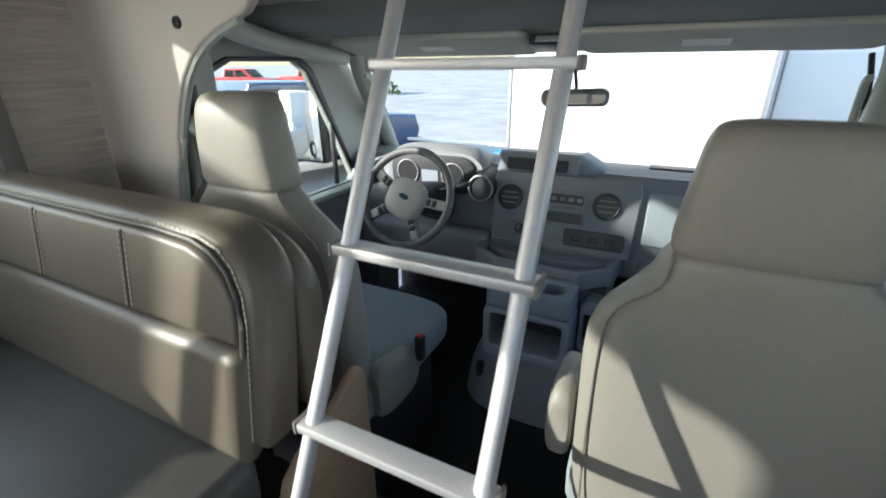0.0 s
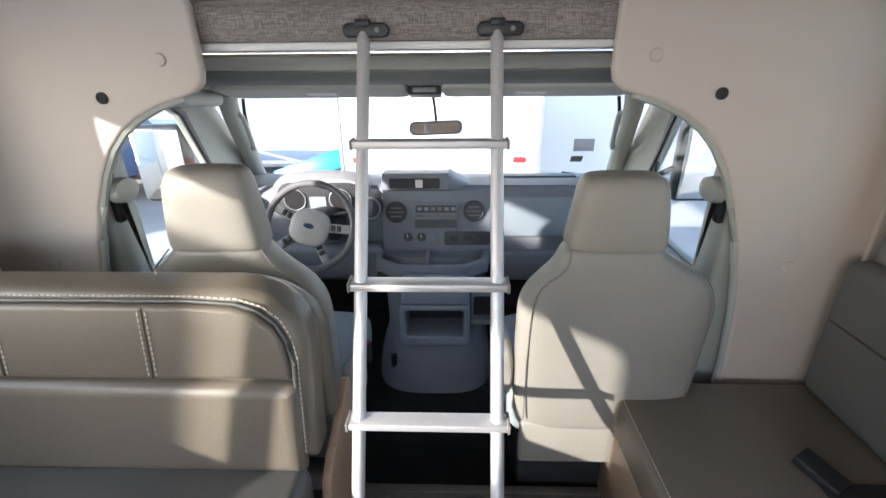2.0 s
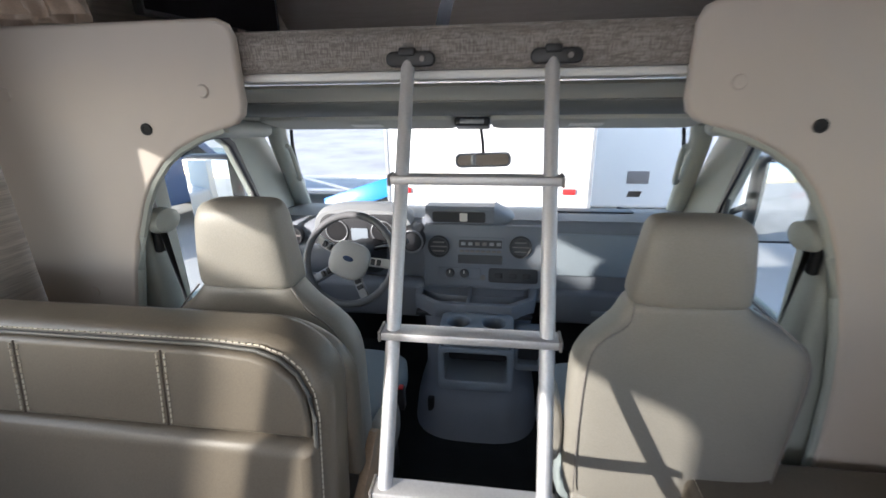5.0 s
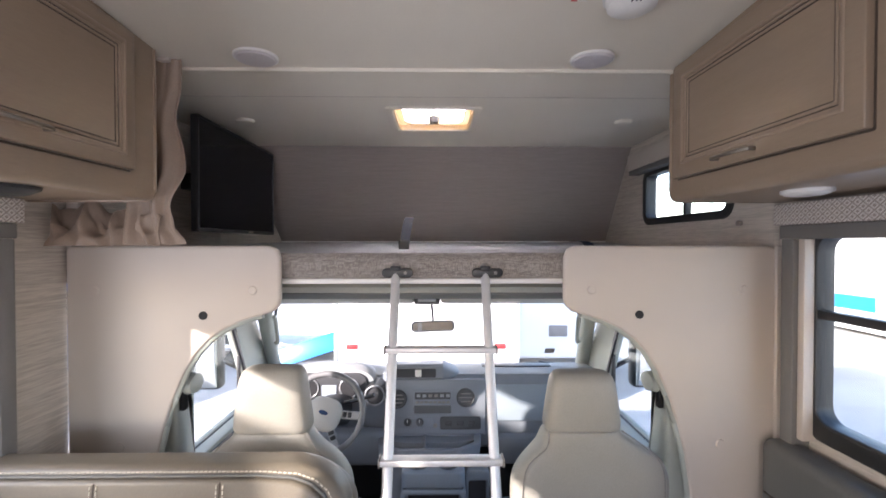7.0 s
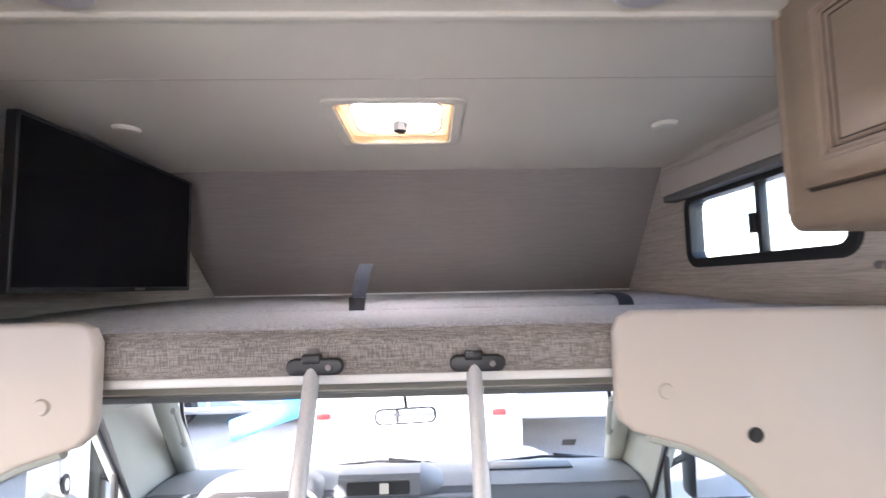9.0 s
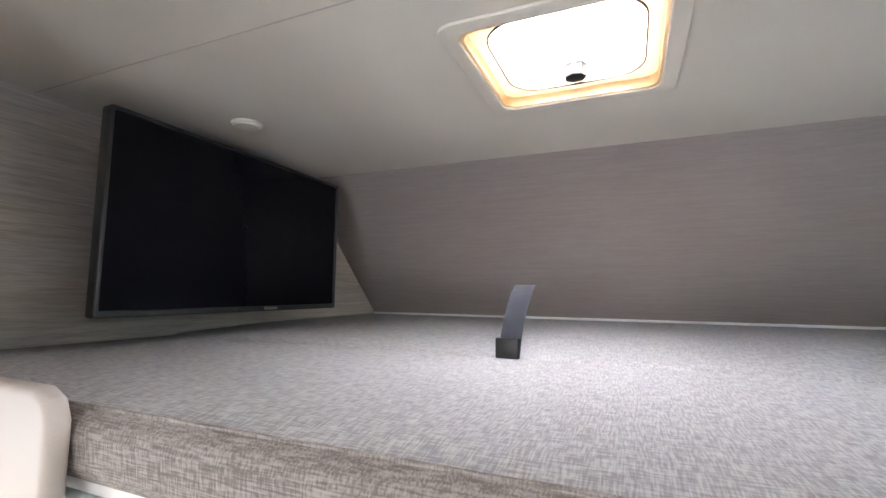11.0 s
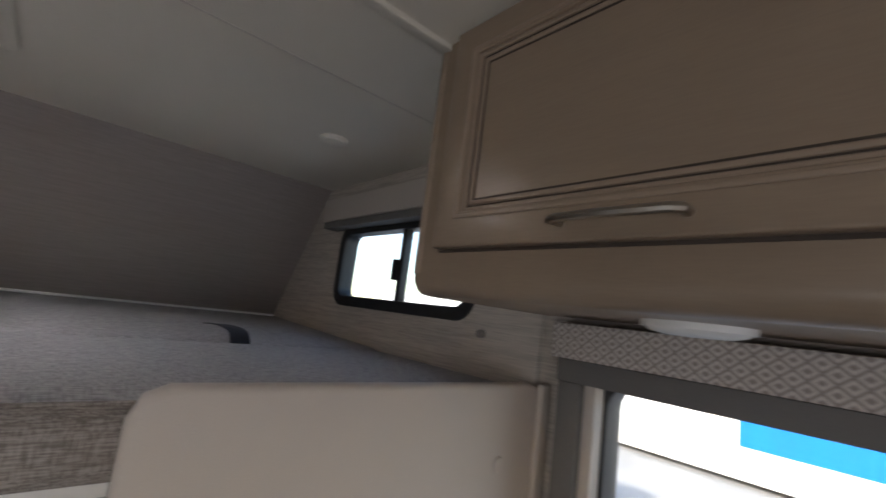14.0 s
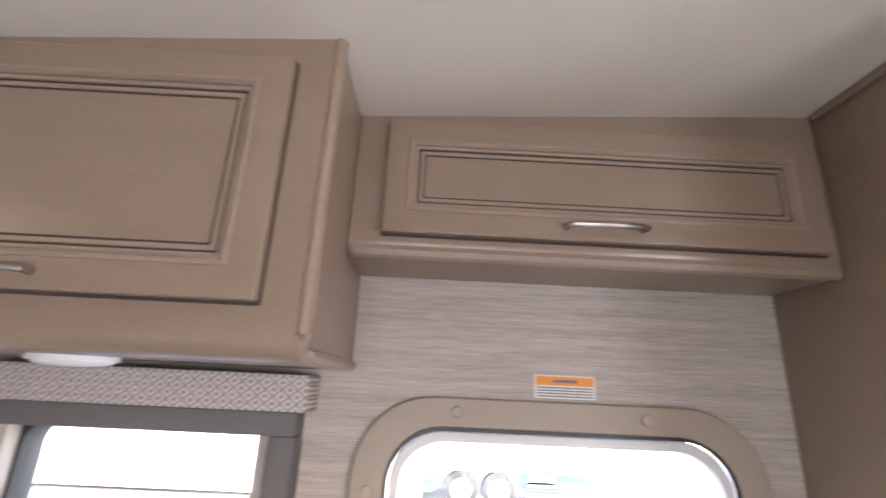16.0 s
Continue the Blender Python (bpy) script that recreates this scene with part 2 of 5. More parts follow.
# ---- building helpers ----
def part(name, bm, material, parent=None, label="", smooth=35):
    """Links a bmesh or a mesh as one object under a thing, in world coordinates."""
    if isinstance(bm, bmesh.types.BMesh):
        me = bpy.data.meshes.new(name)
        bmesh.ops.recalc_face_normals(bm, faces=bm.faces)
        bm.to_mesh(me)
        bm.free()
    else:
        me = bm
    me.materials.clear()
    me.materials.append(material)
    if smooth:
        me.shade_smooth()
        me.set_sharp_from_angle(angle=radians(smooth))
    ob = new(name, me)
    if parent is not None:
        ob.parent = parent
        ob.matrix_parent_inverse = base_of(parent).inverted()
    if label:
        ob["label"] = label
    return ob


def base_of(ob):
    m = ob.matrix_basis.copy()
    if ob.parent:
        m = base_of(ob.parent) @ ob.matrix_parent_inverse @ m
    return m


def thing(name, at, label, category, group="", kind=""):
    e = new(name)
    e.empty_display_size = 0.05
    e.location = at
    return tagged(e, label, category, group, kind)


def struct(name, bm, material, label, category="", smooth=35):
    return tagged(part(name, bm, material, None, "", smooth), label, category, "", "structure")


def box(x0, x1, y0, y1, z0, z1, bevel=0.0, seg=2, bm=None):
    own = bm is None
    tmp = bmesh.new()
    bmesh.ops.create_cube(tmp, size=1, matrix=Matrix.Translation(((x0 + x1) / 2, (y0 + y1) / 2, (z0 + z1) / 2)) @ Matrix.Diagonal((abs(x1 - x0), abs(y1 - y0), abs(z1 - z0), 1)))
    if bevel:
        bmesh.ops.bevel(tmp, geom=tmp.edges[:], offset=bevel, segments=seg, profile=0.5, affect="EDGES")
    if own:
        return tmp
    me = bpy.data.meshes.new("tmp")
    tmp.to_mesh(me)
    tmp.free()
    bm.from_mesh(me)
    bpy.data.meshes.remove(me)
    return bm


def xf(bm, m):
    bmesh.ops.transform(bm, matrix=m, verts=bm.verts)
    return bm


def rrect(u0, u1, v0, v1, r, n=6):
    pts = []
    for cx, cy, a in ((u1 - r, v1 - r, 0), (u0 + r, v1 - r, 90), (u0 + r, v0 + r, 180), (u1 - r, v0 + r, 270)):
        for i in range(n + 1):
            t = radians(a + 90 * i / n)
            pts.append((cx + r * math.cos(t), cy + r * math.sin(t)))
    return pts


def disc(u, v, r, n=20):
    return [(u + r * math.cos(2 * math.pi * i / n), v + r * math.sin(2 * math.pi * i / n)) for i in range(n)]


PLANES = {"xy": Matrix.Identity(4), "xz": Matrix(((1, 0, 0, 0), (0, 0, -1, 0), (0, 1, 0, 0), (0, 0, 0, 1))), "yz": Matrix(((0, 0, 1, 0), (1, 0, 0, 0), (0, 1, 0, 0), (0, 0, 0, 1)))}


def plate(outlines, plane, lo, hi, bevel=0.0, res=2):
    """A plate with rounded edges and holes: outlines in its plane, from lo to hi along the plane's normal axis."""
    cu = bpy.data.curves.new("plate", "CURVE")
    cu.dimensions, cu.fill_mode = "2D", "BOTH"
    cu.extrude, cu.bevel_depth, cu.bevel_resolution, cu.offset = (hi - lo) / 2 - bevel, bevel, res, -bevel
    for o in outlines:
        s = cu.splines.new("POLY")
        s.points.add(len(o) - 1)
        for p, q in zip(s.points, o):
            p.co = (q[0], q[1], 0, 1)
        s.use_cyclic_u = True
    ob = new("plate", cu)
    dg = bpy.context.evaluated_depsgraph_get()
    me = bpy.data.meshes.new_from_object(ob.evaluated_get(dg))
    bpy.data.objects.remove(ob)
    bpy.data.curves.remove(cu)
    weld = bmesh.new()
    weld.from_mesh(me)
    bmesh.ops.remove_doubles(weld, verts=weld.verts, dist=1e-5)
    weld.to_mesh(me)
    weld.free()
    mid = (lo + hi) / 2
    shift = {"xy": (0, 0, mid), "xz": (0, mid, 0), "yz": (mid, 0, 0)}[plane]
    me.transform(Matrix.Translation(shift) @ PLANES[plane])
    return me


def tube(pts, r, n=10, close=False, flat=1.0):
    """A round bar along points."""
    bm = bmesh.new()
    pts = [Vector(p) for p in pts]
    rings = []
    up = Vector((0, 0, 1))
    for i, p in enumerate(pts):
        a, b = pts[i - 1] if (i or close) else p, pts[(i + 1) % len(pts)] if (i + 1 < len(pts) or close) else p
        d = (b - a).normalized()
        s = d.cross(up if abs(d.z) < 0.95 else Vector((0, 1, 0))).normalized()
        v = s.cross(d)
        rings.append([bm.verts.new(p + s * r * math.cos(2 * math.pi * k / n) + v * r * flat * math.sin(2 * math.pi * k / n)) for k in range(n)])
    count = len(rings)
    for i in range(count if close else count - 1):
        A, B = rings[i], rings[(i + 1) % count]
        for k in range(n):
            bm.faces.new((A[k], A[(k + 1) % n], B[(k + 1) % n], B[k]))
    if not close:
        bm.faces.new(rings[0]), bm.faces.new(rings[-1])
    return bm


def loft(rows, axis="z", n=36, power=3.0):
    """A rounded body: rows of height, centre u, centre v, half width u, half width v."""
    bm = bmesh.new()
    rings = []
    for h, cu, cv, hu, hv in rows:
        ring = []
        for k in range(n):
            t = 2 * math.pi * k / n
            c, s = math.cos(t), math.sin(t)
            u = cu + hu * math.copysign(abs(c) ** (2 / power), c)
            v = cv + hv * math.copysign(abs(s) ** (2 / power), s)
            ring.append(bm.verts.new({"z": (u, v, h), "x": (h, u, v), "y": (u, h, v)}[axis]))
        rings.append(ring)
    for A, B in zip(rings, rings[1:]):
        for k in range(n):
            bm.faces.new((A[k], A[(k + 1) % n], B[(k + 1) % n], B[k]))
    bm.faces.new(rings[0]), bm.faces.new(rings[-1])
    return bm


def cyl(p, q, r, n=20, r2=None):
    p, q = Vector(p), Vector(q)
    bm = bmesh.new()
    d = q - p
    m = Matrix.Translation((p + q) / 2) @ d.to_track_quat("Z", "Y").to_matrix().to_4x4()
    bmesh.ops.create_cone(bm, cap_ends=True, segments=n, radius1=r, radius2=r if r2 is None else r2, depth=d.length, matrix=m)
    return bm


def smooth_rows(rows, steps=6):
    """Catmull-Rom between the rows."""
    out = []
    for i in range(len(rows) - 1):
        p = [np.array(rows[max(0, min(len(rows) - 1, i + k))]) for k in (-1, 0, 1, 2)]
        for s in range(steps):
            t = s / steps
            out.append(tuple(0.5 * (2 * p[1] + (p[2] - p[0]) * t + (2 * p[0] - 5 * p[1] + 4 * p[2] - p[3]) * t * t + (3 * p[1] - p[0] - 3 * p[2] + p[3]) * t ** 3)))
    return out + [rows[-1]]

# ---- coach shell ----
XL, XR, TOP, BACK, MID = -1.61, 0.90, 2.13, -2.3, -0.37
BXL, BXR = -1.57, 0.882  # bunk side walls


def ceil_z(y):
    """The coach ceiling rises gently towards the rear."""
    return 2.137 + (0.78 - y) * 0.058


def mirror_x(pts):
    return [(2 * MID - x, z) for x, z in reversed(pts)]


struct("floor", box(XL - 0.05, XR + 0.05, BACK, 0.70, -0.08, 0.0), FLOOR, "dark brown vinyl coach floor", "floor")
HX0, HX1, HY0, HY1 = -0.517, -0.152, 1.190, 1.560
hatch_hole = rrect(HX0, HX1, HY0, HY1, 0.03)
struct("ceiling", plate([[(XL - 0.05, 0.78), (XR + 0.05, 0.78), (XR + 0.05, 2.05), (XL - 0.05, 2.05)], hatch_hole], "xy", TOP, TOP + 0.05), CEILING, "cream white vinyl coach ceiling", "ceiling", 0)
aft = bmesh.new()
av = [aft.verts.new((x, y, ceil_z(y) + dz)) for dz in (0, 0.06) for x, y in ((XL - 0.05, 0.779), (XR + 0.05, 0.779), (XR + 0.05, BACK - 0.05), (XL - 0.05, BACK - 0.05))]
for q in ((0, 1, 2, 3), (4, 7, 6, 5), (0, 4, 5, 1), (1, 5, 6, 2), (2, 6, 7, 3), (3, 7, 4, 0)):
    aft.faces.new([av[k] for k in q])
struct("ceiling", aft, CEILING, "cream white vinyl main ceiling", "ceiling", 0)
struct("trim", box(XL, XR, 0.768, 0.790, TOP - 0.003, ceil_z(0.768) + 0.002, 0.001), CEILING, "cream plastic seam strip across the ceiling", "trim")
struct("trim", box(XL, XR, 1.041, 1.044, TOP - 0.0015, TOP - 0.0003), PANEL, "thin ceiling panel joint", "trim")

# right wall: living window, entry door window, bunk window
RW = rrect(0.10, 0.67, 0.93, 1.60, 0.07)
DW = rrect(-0.83, -0.07, 0.75, 1.60, 0.12)
BW = rrect(1.035, 1.775, 1.660, 1.935, 0.055)
side = [(BACK, -0.05), (0.80, -0.05), (0.80, 2.30), (BACK, 2.30)]
bunk_side = [(0.801, 1.40), (2.51, 1.40), (1.96, 2.18), (0.801, 2.18)]
struct("wall_right", plate([side, RW, DW], "yz", XR, XR + 0.05), WALLPAPER, "beige streaked wallcovering on the door side wall", "wall", 0)
struct("wall_right_bunk", plate([bunk_side, BW], "yz", BXR, BXR + 0.06), WALLPAPER, "beige streaked wallcovering beside the bunk", "wall", 0)
struct("wall_left_bunk", plate([bunk_side], "yz", BXL - 0.09, BXL), WALLPAPER, "beige streaked wallcovering behind the television", "wall", 0)
# left wall: dinette window
LW = rrect(-0.92, 0.47, 0.88, 1.50, 0.07)
# unseen hole, added only for the left rear fill lamp
FILL_W = rrect(-2.20, -1.60, 1.10, 1.60, 0.07)
struct("wall_left", plate([side, LW, FILL_W], "yz", XL - 0.05, XL), WALLPAPER, "beige streaked wallcovering on the dinette side wall", "wall", 0)
# unseen closing wall; its opening is added to let the rear fill in
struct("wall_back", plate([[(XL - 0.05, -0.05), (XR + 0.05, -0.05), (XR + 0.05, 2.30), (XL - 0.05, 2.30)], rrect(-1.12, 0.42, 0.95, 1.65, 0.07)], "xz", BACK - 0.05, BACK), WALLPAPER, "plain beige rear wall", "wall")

# slanted front wall of the bunk
bm = bmesh.new()
for x in (XL, XR):
    for y, z in ((1.972, 2.131), (2.43, 1.50), (2.49, 1.50), (2.04, 2.15)):
        bm.verts.new((x, y, z))
v = list(bm.verts)
for a, b, c, d in ((0, 1, 5, 4), (1, 2, 6, 5), (2, 3, 7, 6), (3, 0, 4, 7), (0, 3, 2, 1), (4, 5, 6, 7)):
    bm.faces.new((v[a], v[b], v[c], v[d]))
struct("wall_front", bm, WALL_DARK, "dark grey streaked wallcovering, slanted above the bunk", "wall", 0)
struct("trim", tube([(-1.42, 2.392, 1.546), (BXR, 2.392, 1.546)], 0.005), WHITE, "pale cord trim along the bunk", "trim")

# boxed corner behind the television
ch = bmesh.new()
quad = [(BXL, 1.80, 2.131), (BXL, 1.83, 1.50), (-1.40, 2.425, 1.50), (-1.53, 1.974, 2.131)]
cv = [ch.verts.new(p) for p in quad] + [ch.verts.new((x - 0.02, y + 0.03, z)) for x, y, z in quad]
for q in ((0, 1, 2, 3), (4, 7, 6, 5), (0, 4, 5, 1), (1, 5, 6, 2), (2, 6, 7, 3), (3, 7, 4, 0)):
    ch.faces.new([cv[k] for k in q])
struct("wall_bunk_corner", ch, WALLPAPER, "streaked wallcovering on the angled bunk corner", "wall", 0)

# bunk deck and mattress
struct("bunk_deck", box(XL, XR, 0.835, 2.48, 1.392, 1.411, 0.004), WHITE, "white edged deck board of the cab-over bunk", "deck")
bed = thing("bunk_mattress", (MID, 1.6, 1.41), "grey tweed mattress on the cab-over bunk", "mattress")


def front_slab():
    rows = [(0.828, 1.412), (0.816, 1.43), (0.812, 1.47), (0.817, 1.486), (0.834, 1.501), (0.88, 1.509), (1.442, 1.5075), (1.4455, 1.506), (1.4455, 1.412)]
    return rows


def prism_x(profile, x0, x1):
    bm = bmesh.new()
    A = [bm.verts.new((x0, y, z)) for y, z in profile]
    B = [bm.verts.new((x1, y, z)) for y, z in profile]
    n = len(profile)
    for i in range(n):
        bm.faces.new((A[i], A[(i + 1) % n], B[(i + 1) % n], B[i]))
    bm.faces.new(A), bm.faces.new(B)
    return bm


fr = front_slab()
part("side_band", prism_x([fr[0], fr[1], fr[2], fr[3], fr[4], (0.85, 1.412)], XL + 0.01, XR - 0.01), TWEED, bed, "coarse grey tweed front")
part("top_panel", prism_x([(0.853, 1.412), (0.8345, 1.5008), fr[5], fr[6], fr[7], fr[8]], XL + 0.01, XR - 0.01), BEDTOP, bed, "pale grey woven top")
part("rear_panel", prism_x([(1.446, 1.412), (1.446, 1.506), (1.450, 1.5085), (1.48, 1.513), (2.36, 1.543), (2.39, 1.536), (2.395, 1.412)], XL + 0.01, XR - 0.01), BEDTOP, bed, "raised pale grey woven rear section")
part("edge_piping", tube([(XL + 0.01, 0.8335, 1.5005), (XR - 0.01, 0.8335, 1.5005)], 0.0025, 8), TWEED, bed, "grey piping")


def ribbon(path, w, thick):
    """A flat strap along points, its width across x."""
    bm = bmesh.new()
    rows = [[bm.verts.new((x + dx, y + dt, z + dt * 0.5)) for dx in (-w, w) for dt in (0, thick)] for x, y, z in path]
    for a, b in zip(rows, rows[1:]):
        for p, q in ((0, 2), (3, 1), (1, 0), (2, 3)):
            bm.faces.new((a[p], a[q], b[q], b[p]))
    for e in (rows[0], rows[-1]):
        bm.faces.new((e[0], e[1], e[3], e[2]))
    return bm


st1 = thing("strap", (-0.483, 1.446, 1.505), "black webbing tie-down strap standing out of the mattress seam", "strap", "bunk straps")
part("webbing", ribbon(smooth_rows([(-0.482, 1.442, 1.507), (-0.480, 1.446, 1.535), (-0.477, 1.456, 1.57), (-0.472, 1.470, 1.605), (-0.466, 1.488, 1.640), (-0.459, 1.510, 1.668)], 3), 0.024, 0.003), STRAP, st1)
part("buckle", box(-0.509, -0.457, 1.428, 1.440, 1.507, 1.552, 0.003), BLACK, st1, "black plastic buckle")
st2 = thing("strap", (0.444, 1.446, 1.505), "black webbing strap folded over beside the bunk window", "strap", "bunk straps")
part("webbing", ribbon(smooth_rows([(0.444, 1.442, 1.506), (0.441, 1.444, 1.522), (0.436, 1.456, 1.538), (0.424, 1.485, 1.546), (0.408, 1.525, 1.548), (0.398, 1.56, 1.545)], 3), 0.026, 0.003), STRAP, st2)

# moulded arch panels either side of the cab opening
arch = [(-0.865, 1.345), (-0.872, 1.318), (-0.895, 1.298), (-0.93, 1.287), (-1.0, 1.266), (-1.06, 1.238), (-1.11, 1.203), (-1.155, 1.155), (-1.195, 1.09), (-1.235, 1.00), (-1.268, 0.90), (-1.295, 0.79), (-1.315, 0.66), (-1.327, 0.50), (-1.33, 0.30), (-1.33, -0.10)]
outer = [(-1.60, -0.10), (-1.60, 1.515), (-1.585, 1.53), (-0.905, 1.53), (-0.878, 1.518), (-0.865, 1.49)]
left_outline = arch + outer
right_outline = [(XR - 0.003 if x > 0.85 else x, z) for x, z in mirror_x(left_outline)]
for nm, pts in (("left", left_outline), ("right", right_outline)):
    p = thing("arch_panel", (pts[0][0], 0.80, 1.3), "beige moulded plastic panel beside the cab opening", "panel", "cab opening panels")
    body = part("moulding", plate([pts], "xz", 0.782, 0.812, 0.011, 3), PANEL, p)
    sgn = 1 if nm == "left" else -1
    fx = (lambda x: x) if nm == "left" else (lambda x: 2 * MID - x)
    for sx, sz in ((-0.96, 1.375), (-1.50, 1.375), (-1.42, 0.83)):
        part("screw_cap", cyl((fx(sx), 0.783, sz), (fx(sx), 0.777, sz), 0.0165, 18, 0.013), PANEL, p)
    part("grommet", plate([disc(fx(-1.13), 1.288, 0.0145), disc(fx(-1.13), 1.288, 0.008)], "xz", 0.777, 0.783, 0.001), TYRE, p, "black rubber grommet")
    part("grommet_core", cyl((fx(-1.13), 0.7825, 1.288), (fx(-1.13), 0.779, 1.288), 0.0085), TYRE, p)
    # soft edge that returns towards the cab
    edge = [(fx(x), 0.80, z) for x, z in arch[3:]]
    part("edge_seal", tube(edge, 0.012, 8), TRIM, p, "grey edge seal")
struct("trim", plate([[(XR - 0.030, -0.02), (XR - 0.002, -0.02), (XR - 0.002, 1.53), (XR - 0.035, 1.53)]], "xz", 0.765, 0.7815, 0.006), PANEL, "beige corner moulding at the door side wall", "trim")

# roof hatch
h = thing("roof_hatch", (-0.335, 1.375, TOP), "cream framed roof hatch with a translucent white dome", "hatch")


def hatch_ring(o, i, z0, z1, ro, ri, bevel=0.0):
    """A ring in the hatch, o and i inside its opening's edge."""
    return plate([rrect(HX0 + o, HX1 - o, HY0 + o, HY1 - o, ro), rrect(HX0 + i, HX1 - i, HY0 + i, HY1 - i, ri)], "xy", TOP + z0, TOP + z1, bevel)


part("trim_ring", hatch_ring(-0.032, 0.001, -0.008, -0.0005, 0.035, 0.029, 0.003), CEILING, h, "cream ceiling flange")
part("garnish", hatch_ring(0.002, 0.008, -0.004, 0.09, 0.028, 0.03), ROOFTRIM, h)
part("gasket", hatch_ring(0.033, 0.0365, 0.0165, 0.0198, 0.072, 0.070), BLACK_FRAME, h, "dark rubber gasket")
part("dome", plate([rrect(HX0 + 0.005, HX1 - 0.005, HY0 + 0.005, HY1 - 0.005, 0.03)], "xy", TOP + 0.091, TOP + 0.097), DOME, h, "translucent white plastic dome")
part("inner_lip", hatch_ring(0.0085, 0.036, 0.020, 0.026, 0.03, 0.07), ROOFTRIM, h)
HCX, HCY = -0.334, 1.490
part("crank_base", plate([disc(HCX, HCY, 0.040, 28), disc(HCX, HCY, 0.035, 28)], "xy", TOP + 0.046, TOP + 0.054, 0.002), GREY_CAP, h)
part("crank_knob", loft([(TOP + 0.012, HCX, HCY, 0.014, 0.014), (TOP + 0.016, HCX, HCY, 0.025, 0.025), (TOP + 0.045, HCX, HCY, 0.027, 0.027)], n=7, power=2), BLACK, h, "black crank knob")
part("crank_hub", cyl((HCX, HCY, TOP + 0.046), (HCX, HCY, TOP + 0.090), 0.009), GREY_CAP, h)

# ceiling lights
def dome_light(x, y, r, name, label, cat, group, hgt=0.022):
    TOP = ceil_z(y) if y < 0.78 else 2.13
    t = thing(name, (x, y, TOP), label, cat, group)
    flush = name == "reading_light"
    part("base", cyl((x, y, TOP - 0.0005), (x, y, TOP - 0.008), r), CEILING if flush else WHITE, t)
    part("lens", loft([(TOP - 0.008, x, y, r * 0.93, r * 0.93), (TOP - 0.008 - hgt * 0.6, x, y, r * 0.85, r * 0.85), (TOP - 0.008 - hgt * 0.9, x, y, r * 0.6, r * 0.6), (TOP - 0.008 - hgt, x, y, r * 0.15, r * 0.15)], n=28, power=2), CEILING if flush else (LENS if name == "ceiling_light" else WHITE), t, "white ribbed lens")
    return t


for x in (-0.905, 0.185):
    dome_light(x, 0.685, 0.070, "ceiling_light", "round white ceiling light, switched off", "light", "ceiling lights", 0.009)
for x in (-1.238, 0.585):
    dome_light(x, 1.39, 0.042, "reading_light", "small round white flush light above the bunk", "light", "bunk lights", 0.008)
sm = dome_light(0.168, 0.352, 0.070, "smoke_detector", "round white smoke detector on the ceiling", "detector", "", 0.035)
for i in range(3):
    part("slot", box(0.148 + i * 0.010, 0.152 + i * 0.010, 0.300, 0.312, ceil_z(0.32) - 0.040, ceil_z(0.32) - 0.028, 0.0015), DASH_DARK, sm)
LZ = ceil_z(0.36)
lb = thing("warning_label", (0.04, 0.324, TOP), "small red and white warning sticker on the ceiling", "label")
part("paper", plate([rrect(0.02, 0.062, 0.300, 0.375, 0.002)], "xy", LZ - 0.002, LZ + 0.0008), PAPER, lb)
part("heading", plate([rrect(0.02, 0.036, 0.300, 0.375, 0.002)], "xy", LZ - 0.003, LZ - 0.0021), RED, lb)
for i in range(4):
    part("text_bar", box(0.041 + i * 0.005, 0.0435 + i * 0.005, 0.307, 0.367, LZ - 0.003, LZ - 0.0021), INK, lb)


